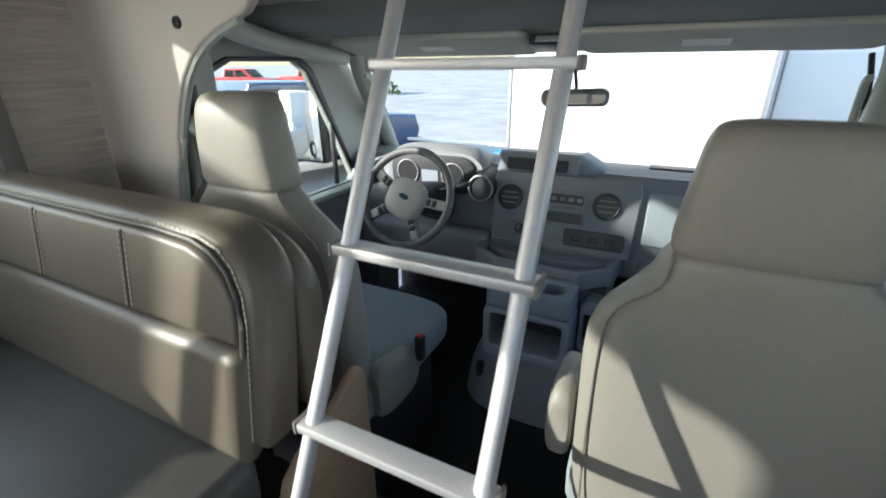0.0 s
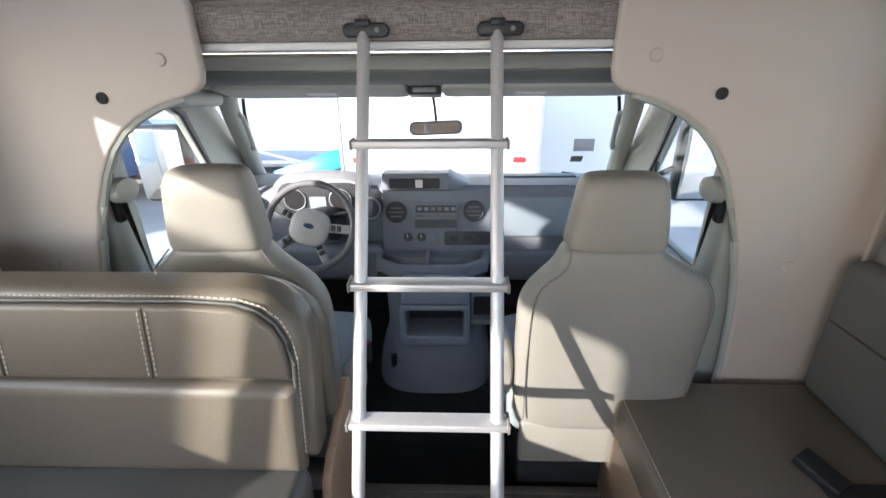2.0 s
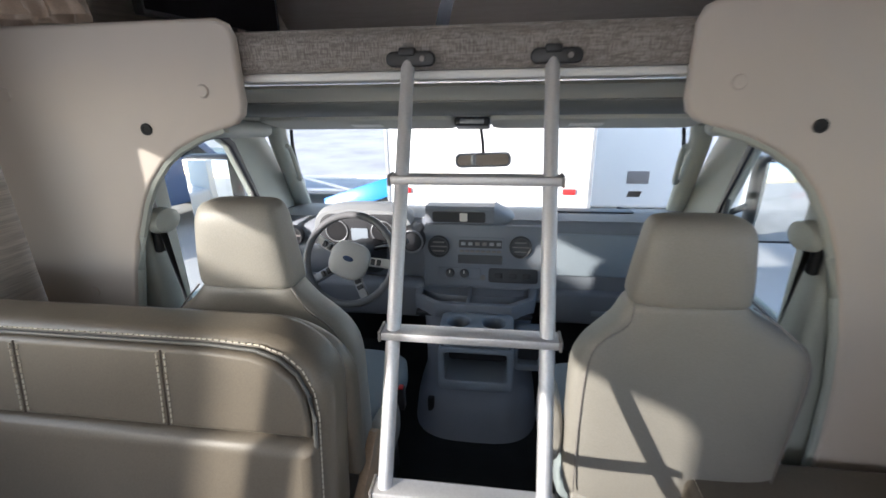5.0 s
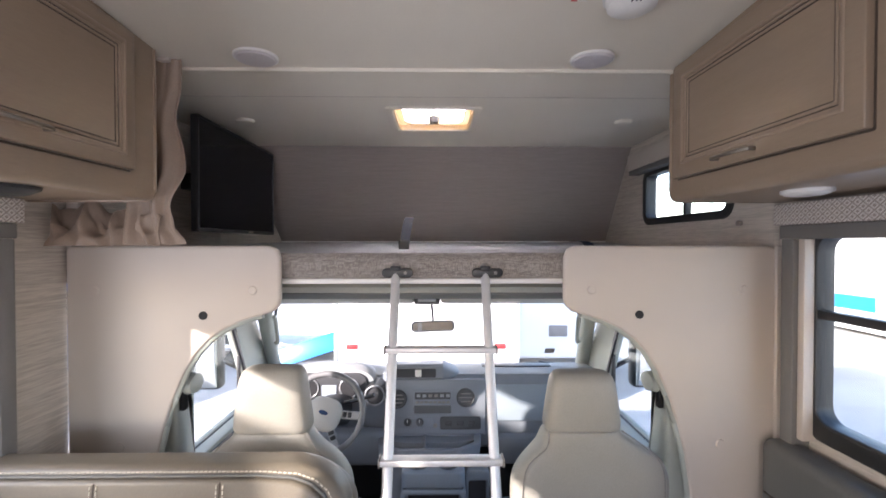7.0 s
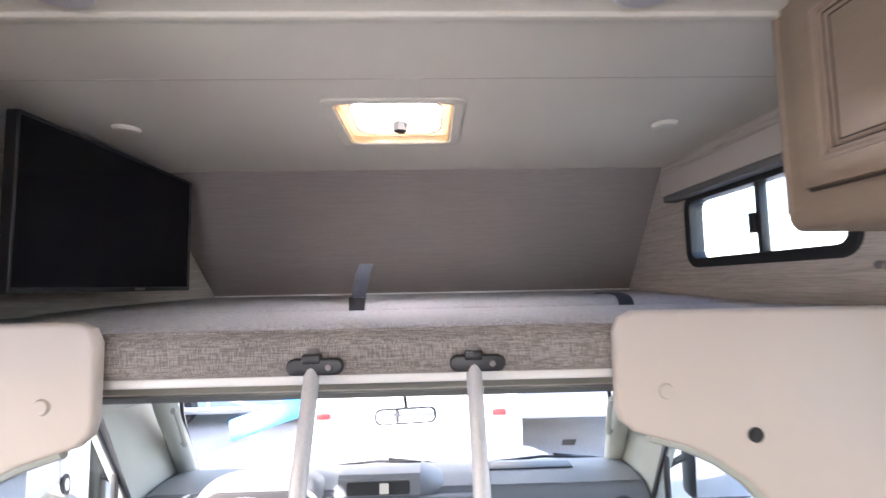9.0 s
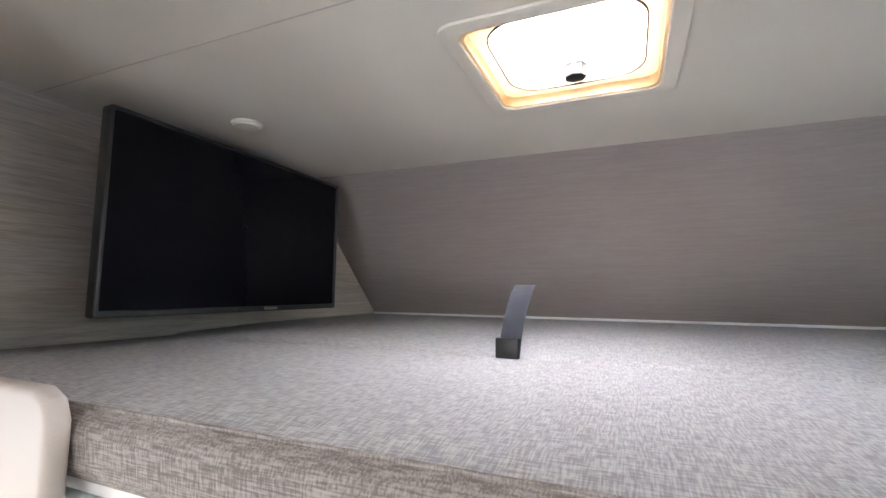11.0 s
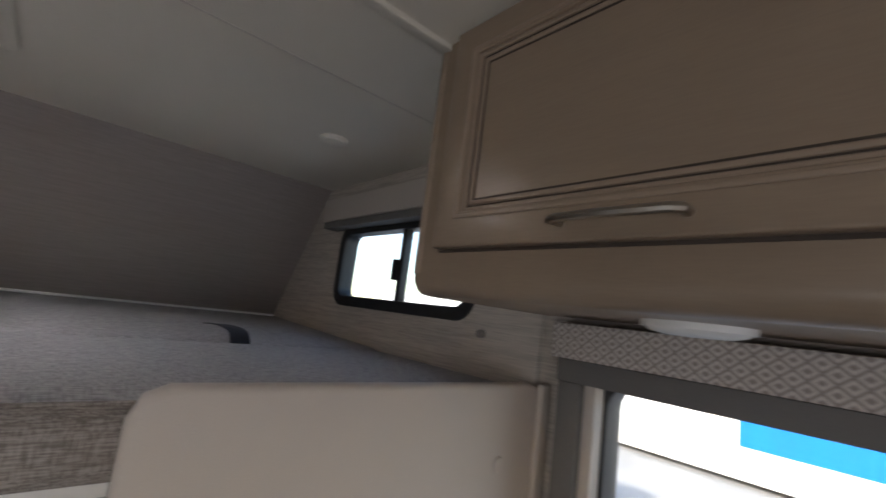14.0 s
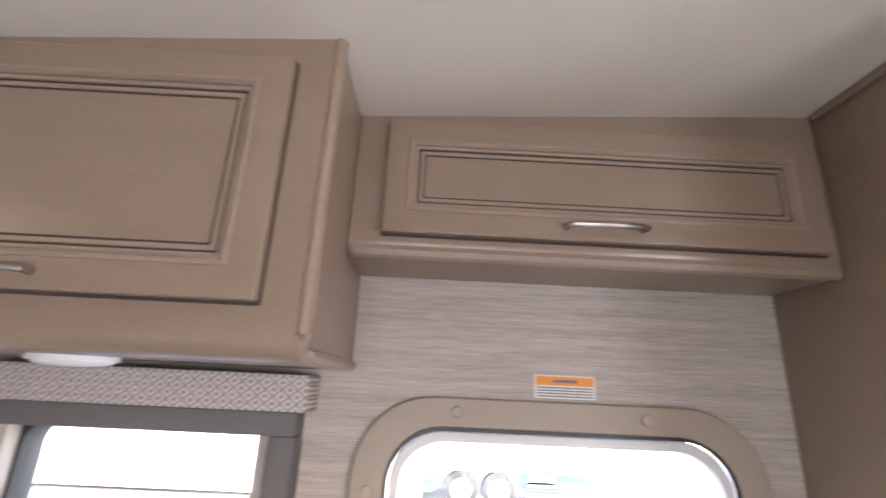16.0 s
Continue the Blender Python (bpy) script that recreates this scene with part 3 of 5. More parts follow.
# ---- cabinets ----
def cab_door(parent, face, y0, y1, z0, z1, sgn, handle_y, hz, inset=0.075):
    """A raised frame-and-panel door on a face across x; sgn: the way it faces."""
    f0, f1 = sorted((face, face + sgn * 0.02))
    d = part("door", plate([rrect(y0, y1, z0, z1, 0.004, 2), rrect(y0 + inset, y1 - inset, z0 + inset, z1 - inset, 0.002, 2)], "yz", f0, f1, 0.003), WOOD, parent)
    # thin dark plate paints the shadow line around the door
    r0, r1 = sorted((face - sgn * 0.001, face + sgn * 0.0025))
    part("shadow_line", plate([rrect(y0 - 0.003, y1 + 0.003, z0 - 0.0045, z1 + 0.002, 0.004, 2), rrect(y0 + 0.012, y1 - 0.012, z0 + 0.012, z1 - 0.012, 0.002, 2)], "yz", r0, r1), GROOVE, d, "dark strip painted as the door's shadow line")
    p0, p1 = sorted((face, face + sgn * 0.010))
    part("panel", plate([rrect(y0 + inset - 0.002, y1 - inset + 0.002, z0 + inset - 0.002, z1 - inset + 0.002, 0.001, 2)], "yz", p0, p1), WOOD, d)
    for k, (o, lift) in enumerate(((0.0, 0.017), (0.011, 0.014), (0.022, 0.0117))):
        a = inset - 0.012 + o
        b0, b1 = sorted((face + sgn * 0.009, face + sgn * (lift + (0.005 if k == 0 else 0.001))))
        part("bead", plate([rrect(y0 + a, y1 - a, z0 + a, z1 - a, 0.002, 2), rrect(y0 + a + 0.0075, y1 - a - 0.0075, z0 + a + 0.0075, z1 - a - 0.0075, 0.002, 2)], "yz", b0, b1, 0.002), WOOD_EDGE, d)
        g0, g1 = sorted((face + sgn * 0.0095, face + sgn * 0.0108))
        part("groove", plate([rrect(y0 + a + 0.0076, y1 - a - 0.0076, z0 + a + 0.0076, z1 - a - 0.0076, 0.002, 2), rrect(y0 + a + 0.0106, y1 - a - 0.0106, z0 + a + 0.0106, z1 - a - 0.0106, 0.002, 2)], "yz", g0, g1), GROOVE, d)
    if handle_y:
        h0, h1 = handle_y
        x = face + sgn * 0.020
        xo = face + sgn * 0.045
        part("handle", tube([(x, h0 + 0.010, hz), (xo - sgn * 0.006, h0 + 0.008, hz), (xo, h0 + 0.018, hz), (xo + sgn * 0.003, (h0 + h1) / 2, hz), (xo, h1 - 0.018, hz), (xo - sgn * 0.006, h1 - 0.008, hz), (x, h1 - 0.010, hz)], 0.0055, 8), CHROME, d, "brushed nickel bar pull")
    return d


def wall_cab(name, wall, face, y0, y1, z0, label, roundback=0.03):
    """An overhead cabinet body between the wall and its face, with a rounded lower edge."""
    s = 1 if wall > face else -1
    top = ceil_z(y0) + 0.02
    prof = [(wall, top), (face, top), (face, z0 + 0.03)]
    for i in range(1, 6):
        a = radians(18 * i)
        prof.append((face + s * 0.03 * (1 - math.cos(a)), z0 + 0.03 - 0.03 * math.sin(a)))
    prof.append((wall, z0))
    t = thing(name, ((wall + face) / 2, (y0 + y1) / 2, z0), label, "cabinet", "overhead cabinets")
    bm = bmesh.new()
    A = [bm.verts.new((x, y0, z)) for x, z in prof]
    B = [bm.verts.new((x, y1, z)) for x, z in prof]
    n = len(prof)
    for i in range(n):
        bm.faces.new((A[i], A[(i + 1) % n], B[(i + 1) % n], B[i]))
    bm.faces.new(A), bm.faces.new(B)
    part("body", bm, WOOD, t)
    return t


c1 = wall_cab("overhead_cabinet", XR - 0.001, 0.497, -0.006, 0.788, 1.681, "taupe wood overhead cabinet with a flip-up door above the window")
cab_door(c1, 0.497, 0.055, 0.727, 1.755, 2.130, -1, (0.333, 0.497), 1.778, 0.055)
for y in (-0.006, 0.783):
    part("end_trim", tube([(0.504, y, ceil_z(y) - 0.001), (0.504, y, 1.717), (0.512, y, 1.699), (0.532, y, 1.691), (XR - 0.01, y, 1.691)], 0.011, 8), WOOD_EDGE, c1, "rounded wood end trim")
c2 = wall_cab("overhead_cabinet", XR - 0.001, 0.71, -0.948, -0.0075, 1.890, "shallow taupe wood overhead cabinet above the entry door")
cab_door(c2, 0.71, -0.921, -0.070, 1.930, 2.168, -1, (-0.570, -0.407), 1.954, 0.055)
part("end_trim", tube([(0.722, -0.946, 1.900), (0.722, -0.018, 1.900)], 0.014, 8), WOOD_EDGE, c2, "rounded lower wood edge")
c3 = wall_cab("overhead_cabinet", XL + 0.001, -1.205, -0.95, 0.645, 1.672, "taupe wood overhead cabinet above the dinette")
cab_door(c3, -1.205, -0.22, 0.525, 1.748, 2.138, 1, (0.06, 0.235), 1.79, 0.048)
part("end_trim", tube([(-1.212, 0.645, ceil_z(0.645) - 0.001), (-1.212, 0.645, 1.705), (-1.222, 0.645, 1.685), (-1.242, 0.645, 1.678), (XL + 0.01, 0.645, 1.678)], 0.011, 8), WOOD_EDGE, c3, "rounded wood end trim")
c4 = thing("tall_cabinet", (0.6, -1.3, 0), "full-height taupe wood cabinet beside the entry door", "cabinet")
part("body", box(0.20, XR - 0.001, -1.75, -0.950, 0.001, ceil_z(-0.97) + 0.02, 0.004), WOOD, c4)

part("edge_trim", tube([(0.206, -0.956, 0.002), (0.206, -0.956, ceil_z(-0.956))], 0.010, 8), WOOD_EDGE, c4, "rounded wood edge trim")
part("ceiling_cove", box(0.21, 0.70, -0.9495, -0.940, ceil_z(-0.94) - 0.016, ceil_z(-0.94) - 0.001, 0.003), WOOD_EDGE, c4)

# puck lights and the speaker under the cabinets
for x, y, mt in ((0.655, 0.395, WHITE),):
    t = thing("puck_light", (x, y, 1.681), "oval white puck light under the overhead cabinet", "light")
    part("base", loft([(1.6805, x, y, 0.05, 0.068), (1.672, x, y, 0.05, 0.068)], n=28, power=2), mt, t)
    part("lens", loft([(1.6725, x, y, 0.046, 0.063), (1.668, x, y, 0.042, 0.057), (1.664, x, y, 0.03, 0.04), (1.663, x, y, 0.005, 0.01)], n=28, power=2), mt, t)
t = thing("speaker", (-1.33, 0.30, 1.672), "round black speaker under the overhead cabinet", "speaker")
part("grille", loft([(1.671, -1.33, 0.26, 0.085, 0.085), (1.663, -1.33, 0.26, 0.083, 0.083), (1.652, -1.33, 0.26, 0.06, 0.06), (1.650, -1.33, 0.26, 0.01, 0.01)], n=28, power=2), BLACK, t)


# ---- windows ----
def window(name, wallx, s, y0, y1, z0, z1, r, label, bars=(), split=None, knob=False):
    """Black framed window in a side wall; s: the way into the room."""
    w = tagged(new(name), label, "window", "", "structure")
    w.location = (wallx, (y0 + y1) / 2, z0)
    a, b = sorted((wallx - s * 0.05, wallx + s * 0.012))
    fw = 0.018 if name == "window_2" else 0.04
    part("window_frame", plate([rrect(y0 - 0.02, y1 + 0.02, z0 - 0.02, z1 + 0.02, r + 0.015), rrect(y0 + fw, y1 - fw, z0 + fw, z1 - fw, max(0.01, r - 0.02))], "yz", a, b, 0.004), BLACK_FRAME, w)
    g = wallx - s * 0.006
    if split is None:
        part("pane", plate([rrect(y0 + fw - 0.004, y1 - fw + 0.004, z0 + fw - 0.004, z1 - fw + 0.004, max(0.01, r - 0.02))], "yz", g - 0.002, g + 0.002), GLASS, w).visible_shadow = False
    elif split[0] == "y":
        for p0, p1, o in ((y0 + fw - 0.004, split[1], 0), (split[1], y1 - fw + 0.004, 0.008)):
            part("pane", plate([rrect(p0, p1, z0 + fw - 0.004, z1 - fw + 0.004, 0.02)], "yz", g - 0.002 + o, g + 0.002 + o), GLASS, w).visible_shadow = False
        part("mullion", box(g - 0.012, g + 0.02, split[1] - split[2], split[1] + split[2], z0 + fw - 0.003, z1 - fw + 0.003, 0.003), BLACK_FRAME, w)
    else:
        for p0, p1, o in ((z0 + fw - 0.004, split[1], 0), (split[1], z1 - fw + 0.004, 0.008)):
            part("pane", plate([rrect(y0 + fw - 0.004, y1 - fw + 0.004, p0, p1, 0.02)], "yz", g - 0.002 + o, g + 0.002 + o), GLASS, w).visible_shadow = False
        part("mullion", box(g - 0.012, g + 0.02, y0 + fw - 0.003, y1 - fw + 0.003, split[1] - split[2], split[1] + split[2], 0.003), BLACK_FRAME, w)
    return w


w1 = window("window_1", XR, -1, 0.10, 0.67, 0.93, 1.60, 0.07, "black framed living window with a horizontal bar", split=("z", 1.312, 0.014))
w2 = window("window_2", BXR, -1, 1.035, 1.775, 1.660, 1.935, 0.055, "black framed sliding bunk window", split=("y", 1.372, 0.011))
part("latch", box(BXR - 0.014, BXR + 0.008, 1.383, 1.41, 1.745, 1.815, 0.003), BLACK_FRAME, w2, "black sash latch")
w3 = window("window_3", XL, 1, -0.92, 0.47, 0.88, 1.50, 0.07, "black framed dinette window", split=("y", -0.40, 0.03))
for pane in w3.children:
    if pane.name.startswith("pane"):
        pane.data.materials[0] = PRIVACY
        pane.visible_shadow = True

# fabric casing and valance at the living window and at the dinette window
def casing(wallx, s, y0, y1, label):
    t = thing("window_casing", (wallx, (y0 + y1) / 2, 1.6), label, "window treatment", "window treatments")
    o = lambda d: wallx + s * d
    def b(d0, d1, *r, **k):
        x0, x1 = sorted((o(d0), o(d1)))
        return box(x0, x1, *r, **k)
    part("valance", b(0.002, 0.085, y0 - 0.022, y1 + 0.008, 1.598, 1.668, bevel=0.004), VALANCE, t, "taupe and cream zigzag fabric valance")
    part("head_rail", b(0.001, 0.070, y0, y1, 1.553, 1.597, bevel=0.003), CASING, t, "dark grey head rail")
    for p0, p1, q0, q1 in ((y0, y0 + 0.05, y0 + 0.05, y0 + 0.075), (y1 - 0.05, y1, y1 - 0.075, y1 - 0.05)):
        part("side_casing", b(0.001, 0.062, p0, p1, 0.80, 1.552, bevel=0.003), CASING, t, "dark grey fabric side")
        part("track", b(0.001, 0.045, q0, q1, 0.90, 1.552, bevel=0.002), PANEL, t, "beige blind track")
    return t


casing(XR, -1, 0.080, 0.712, "grey fabric window casing with a zigzag valance")
# out-of-view window added around the fill lamp's hole
window("fill_window", XL, 1, -2.20, -1.60, 1.10, 1.60, 0.07, "black framed window added out of view for fill light")
casing(XL, 1, -0.97, 0.545, "grey fabric dinette window casing with a zigzag valance")

# valance box over the bunk window
t = thing("shade_box", (XR - 0.05, 1.4, 1.96), "beige covered shade box above the bunk window", "window treatment")
part("box", box(BXR - 0.07, BXR - 0.001, 0.80, 1.865, 1.962, 2.052, 0.004), PANEL, t)
part("lower_rail", box(BXR - 0.064, BXR - 0.003, 0.81, 1.858, 1.936, 1.9615, 0.002), CASING, t, "grey lower rail")
t = thing("wall_hook", (XR - 0.01, 0.93, 1.60), "small bronze knob on the wall", "hook")
part("knob", cyl((BXR, 0.975, 1.617), (BXR - 0.016, 0.975, 1.617), 0.010), GREY_CAP, t)

# entry door trim around its window
d = tagged(new("door_1"), "beige framed entry door window with rounded corners", "door", "", "structure")
d.location = (XR, -0.45, 0.7)
part("trim_ring", plate([rrect(-0.875, -0.025, 0.70, 1.637, 0.16, 8), rrect(-0.805, -0.095, 0.77, 1.577, 0.11, 8)], "yz", XR - 0.016, XR - 0.0005, 0.005), DOORTRIM, d)
part("seal", plate([rrect(-0.807, -0.093, 0.768, 1.579, 0.112, 8), rrect(-0.800, -0.100, 0.775, 1.572, 0.105, 8)], "yz", XR - 0.019, XR - 0.012), BLACK, d, "black rubber seal")
part("inner_frame", plate([rrect(-0.799, -0.101, 0.776, 1.571, 0.104, 8), rrect(-0.778, -0.122, 0.797, 1.550, 0.09, 8)], "yz", XR - 0.012, XR + 0.05, 0.004), WHITE, d, "white inner frame")
part("pane", plate([rrect(-0.785, -0.115, 0.79, 1.557, 0.09, 8)], "yz", XR + 0.03, XR + 0.034), GLASS, d).visible_shadow = False
for y, z in ((-0.234, 1.609), (-0.628, 1.609), (-0.062, 1.455), (-0.836, 1.455), (-0.06, 1.1), (-0.84, 1.1)):
    part("screw_cap", cyl((XR - 0.015, y, z), (XR - 0.021, y, z), 0.013, 16, 0.010), DOORTRIM, d)
t = thing("door_label", (XR, -0.47, 1.65), "white warning label with an orange heading on the wall", "label")
part("paper", plate([rrect(-0.529, -0.398, 1.644, 1.692, 0.002, 2)], "yz", XR - 0.002, XR - 0.0005), PAPER, t)
part("heading", plate([rrect(-0.526, -0.401, 1.671, 1.689, 0.002, 2)], "yz", XR - 0.003, XR - 0.0021), ORANGE, t, "orange heading")
part("text_bar", box(XR - 0.0038, XR - 0.0031, -0.49, -0.438, 1.677, 1.683), INK, t)
for i in range(4):
    part("text_bar", box(XR - 0.003, XR - 0.0021, -0.524, -0.403, 1.6475 + i * 0.0058, 1.6500 + i * 0.0058), INK, t)

# television on its arm
tv = thing("television", (-1.302, 1.472, 1.826), "flat black television on a wall arm above the bunk", "television")
M = Matrix.Translation((-1.302, 1.482, 1.826))
for nm, bmx, mt, lab in (("bezel", plate([rrect(-0.422, 0.422, -0.240, 0.240, 0.008), rrect(-0.412, 0.412, -0.224, 0.230, 0.003)], "yz", -0.02, 0.012, 0.003), BLACK, ""),
                         ("screen", plate([rrect(-0.414, 0.414, -0.226, 0.232, 0.003)], "yz", -0.015, 0.006), SCREEN, "dark glossy screen, switched off"),
                         ("back_cover", plate([rrect(-0.30, 0.30, -0.17, 0.17, 0.02)], "yz", -0.06, -0.021, 0.01), BLACK, ""),
                         ("badge", plate([rrect(0.06, 0.115, -0.236, -0.227, 0.002)], "yz", 0.012, 0.0135), CHROME, "")):
    bmx.transform(M)
    part(nm, bmx, mt, tv, lab)
part("wall_arm", box(BXL + 0.001, -1.363, 1.42, 1.50, 1.80, 1.88, 0.006), BLACK, tv, "black wall arm")

# gathered curtain
cu = thing("curtain", (-1.25, 0.72, 1.53), "taupe curtain gathered and bunched on the panel ledge", "curtain")


def sheet(fn, nu, nv, thick):
    bm = bmesh.new()
    g = [[bm.verts.new(fn(i / nu, j / nv)) for j in range(nv + 1)] for i in range(nu + 1)]
    for i in range(nu):
        for j in range(nv):
            bm.faces.new((g[i][j], g[i + 1][j], g[i + 1][j + 1], g[i][j + 1]))
    bmesh.ops.recalc_face_normals(bm, faces=bm.faces)
    bmesh.ops.solidify(bm, geom=bm.faces[:], thickness=thick)
    return bm


def hang(u, v):
    """Tied-back drape: pinched near the top, slack at mid height, flaring on the ledge."""
    z = 2.140 - v * 0.605
    stops = ((0.0, -1.155), (0.15, -1.158), (0.30, -1.176), (0.58, -1.146), (0.80, -1.196), (0.90, -1.185), (1.0, -1.142))
    for (a, xa), (b, xb) in zip(stops, stops[1:]):
        if a <= v <= b:
            k = (v - a) / (b - a)
            edge = xa + (xb - xa) * k * k * (3 - 2 * k)
            break
    x = -1.33 + u * (edge + 1.33)
    fold = math.sin(u * 9.0 - 3.5 * v + 0.8) + 0.45 * math.sin(u * 21 + 4 * v)
    y = 0.706 + 0.015 * fold * (0.5 + 0.5 * math.sin(math.pi * min(1, v + 0.2))) + 0.012 * noise.noise((u * 4, v * 5, 7)) - 0.02 * max(0, v - 0.8) * 5 * (1 - u)
    return (x, y, z)


def bunch(u, v):
    """Crumpled cloth heaped on the ledge."""
    x = -1.580 + u * 0.36
    a = v * math.pi
    crease = 1 - abs(noise.noise((u * 3.2 + v * 1.8, v * 1.9 - u * 2.2, 1.7))) * 2.4
    fine = 1 - abs(noise.noise((u * 7 - v * 3, v * 4 + u * 3, 4.2))) * 2
    r = 0.046 + 0.046 * crease + 0.012 * fine + 0.02 * noise.noise((u * 3, 3.1, 0))
    return (x + 0.012 * noise.noise((u * 9, v * 6, 8)), 0.745 - 0.72 * r * math.cos(a), 1.531 + 1.55 * r * math.sin(a))


part("drape", sheet(hang, 60, 60, 0.003), CURTAIN, cu, "", 80)
part("bunched_folds", sheet(bunch, 110, 60, 0.003), CURTAIN, cu, "", 80)
part("curtain_rail", box(-1.58, -1.19, 0.695, 0.715, 2.130, 2.1525, 0.003), PANEL, cu, "beige ceiling track")

# ---- ladder ----
lad = thing("bunk_ladder", (-0.31, 0.11, 0.0), "aluminium bunk ladder hooked on the bunk edge", "ladder")


def on_ladder(z):
    return 0.112 + z * 0.488


for x in (-0.467, -0.150):
    part("rail", tube([(x, on_ladder(0.002), 0.002), (x, on_ladder(1.455), 1.455)], 0.0155, 16), ALU, lad)
    part("rail_cap", cyl((x, on_ladder(1.45), 1.45), (x, on_ladder(1.462), 1.462), 0.0175, 16), GREY_CAP, lad)
    part("foot", cyl((x, on_ladder(0.001), 0.001), (x, on_ladder(0.04), 0.04), 0.019, 16), BLACK, lad, "black rubber foot")
    hk = part("hook", plate([rrect(x - 0.048, x + 0.062, 1.418, 1.450, 0.0155)], "xz", 0.794, 0.812, 0.004), BLACK, lad, "black plastic hook bracket")
    part("hook_arm", box(x - 0.018, x + 0.018, 0.791, 0.83, 1.440, 1.458, 0.004), BLACK, hk)
    part("bolt", cyl((x + 0.035, 0.794, 1.434), (x + 0.035, 0.788, 1.434), 0.006, 12), GREY_CAP, hk)
for z in (0.315, 0.610, 0.893, 1.19):
    y = on_ladder(z)
    part("rung", box(-0.490, -0.127, y - 0.022, y + 0.022, z - 0.011, z + 0.008, 0.004), ALU, lad)
    for x0, x1 in ((-0.495, -0.4885), (-0.1285, -0.122)):
        part("rung_cap", box(x0, x1, y - 0.024, y + 0.024, z - 0.013, z + 0.010, 0.002), GREY_CAP, lad)


# ---- dinette bench ----
def cushion_back(x0, x1, y0, y1, z0, z1, r, lean):
    """Backrest cushion with a large rounded top corner, in the plane across y."""
    pts = [(x0, z0), (x1, z0)]
    for i in range(11):
        a = radians(90 * i / 10)
        pts.append((x1 - r + r * math.cos(a), z1 - r * 0.75 + r * 0.75 * math.sin(a)))
    pts.append((x0, z1))
    me = plate([pts], "xz", y0, y1, 0.03, 5)
    me.transform(Matrix(((1, 0, 0, 0), (0, 1, lean, -lean * z0), (0, 0, 1, 0), (0, 0, 0, 1))))
    return me


din = thing("dinette_bench", (-1.08, 0.2, 0), "taupe leather dinette bench with stitched backrest", "bench")
part("base", box(-1.60, -0.60, -0.10, 0.36, 0.001, 0.40, 0.006), WOOD, din, "taupe wood base")
part("seat_cushion", box(-1.595, -0.575, -0.12, 0.37, 0.401, 0.525, 0.03, 4), LEATHER_GREY, din)
BACK_LEAN = 0.16
bk = part("backrest", cushion_back(-1.60, -0.562, 0.365, 0.475, 0.53, 0.937, 0.17, BACK_LEAN), LEATHER, din)
part("lower_backrest", cushion_back(-1.598, -0.585, 0.335, 0.40, 0.512, 0.735, 0.03, BACK_LEAN), LEATHER, din, "padded lumbar roll")


def face(pts, off=0.0):
    return [(x, 0.365 + (z - 0.53) * BACK_LEAN - 0.0015 + off, z) for x, z in pts]


inner = [(-0.592, 0.545), (-0.592, 0.775), (-0.600, 0.825), (-0.622, 0.868), (-0.658, 0.897), (-0.705, 0.912), (-0.80, 0.918), (-1.595, 0.918)]
upper = part("upper_backrest", plate([[(-1.597, 0.742), (-0.60, 0.742), (-0.60, 0.775), (-0.608, 0.822), (-0.629, 0.862), (-0.664, 0.890), (-0.71, 0.905), (-0.80, 0.911), (-1.597, 0.911)]], "xz", 0.350, 0.385, 0.012, 4), LEATHER, din, "padded upper pad")
upper.data.transform(Matrix(((1, 0, 0, 0), (0, 1, BACK_LEAN, -BACK_LEAN * 0.53), (0, 0, 1, 0), (0, 0, 0, 1))))
part("welt", tube(face(inner, -0.004), 0.0045, 8), LEATHER_GREY, din, "welted seam")


def stitches(path, step, r, parent, off):
    bm = bmesh.new()
    pts = [Vector(p) for p in path]
    for a, b in zip(pts, pts[1:]):
        n = max(1, int((b - a).length / step))
        for i in range(n):
            p, q = a.lerp(b, (i + 0.12) / n), a.lerp(b, (i + 0.82) / n)
            d = q - p
            bmesh.ops.create_cone(bm, cap_ends=True, segments=5, radius1=r, radius2=r, depth=d.length, matrix=Matrix.Translation((p + q) / 2 + Vector(off)) @ d.to_track_quat("Z", "Y").to_matrix().to_4x4())
    return tagged(part("stitching", bm, PIPING, parent, "pale thread stitching"), kind="stuff")


stitches(face([(x + 0.008, z + 0.008) for x, z in inner]), 0.012, 0.0017, din, (0, 0.000, 0))
for xs in (-0.905, -0.888, -1.235, -1.218):
    stitches([(xs, 0.350 + (z - 0.53) * BACK_LEAN - 0.0015, z) for z in (0.752, 0.80, 0.86, 0.902)], 0.012, 0.0018, din, (0, 0, 0))
for xs in (-0.897, -1.227):
    part("seam", tube([(xs, 0.350 + (z - 0.53) * BACK_LEAN, z) for z in (0.748, 0.80, 0.86, 0.905)], 0.0022, 6), GROOVE, din)
back2 = part("rear_backrest", cushion_back(-1.60, -0.555, 0.492, 0.572, 0.53, 0.915, 0.19, 0.02), LEATHER, din, "second backrest behind")
part("top_bolster", box(-1.60, -0.80, 0.576, 0.65, 0.78, 0.875, 0.025, 4), LEATHER, din)
# shaped plywood end panel
part("end_panel", plate([[(0.375, 0.02), (0.665, 0.02), (0.665, 0.50), (0.655, 0.532), (0.635, 0.54), (0.610, 0.530), (0.555, 0.495), (0.50, 0.472), (0.44, 0.452), (0.40, 0.42), (0.380, 0.36)]], "yz", -0.574, -0.551, 0.003), PLY, din, "tan plywood end panel")

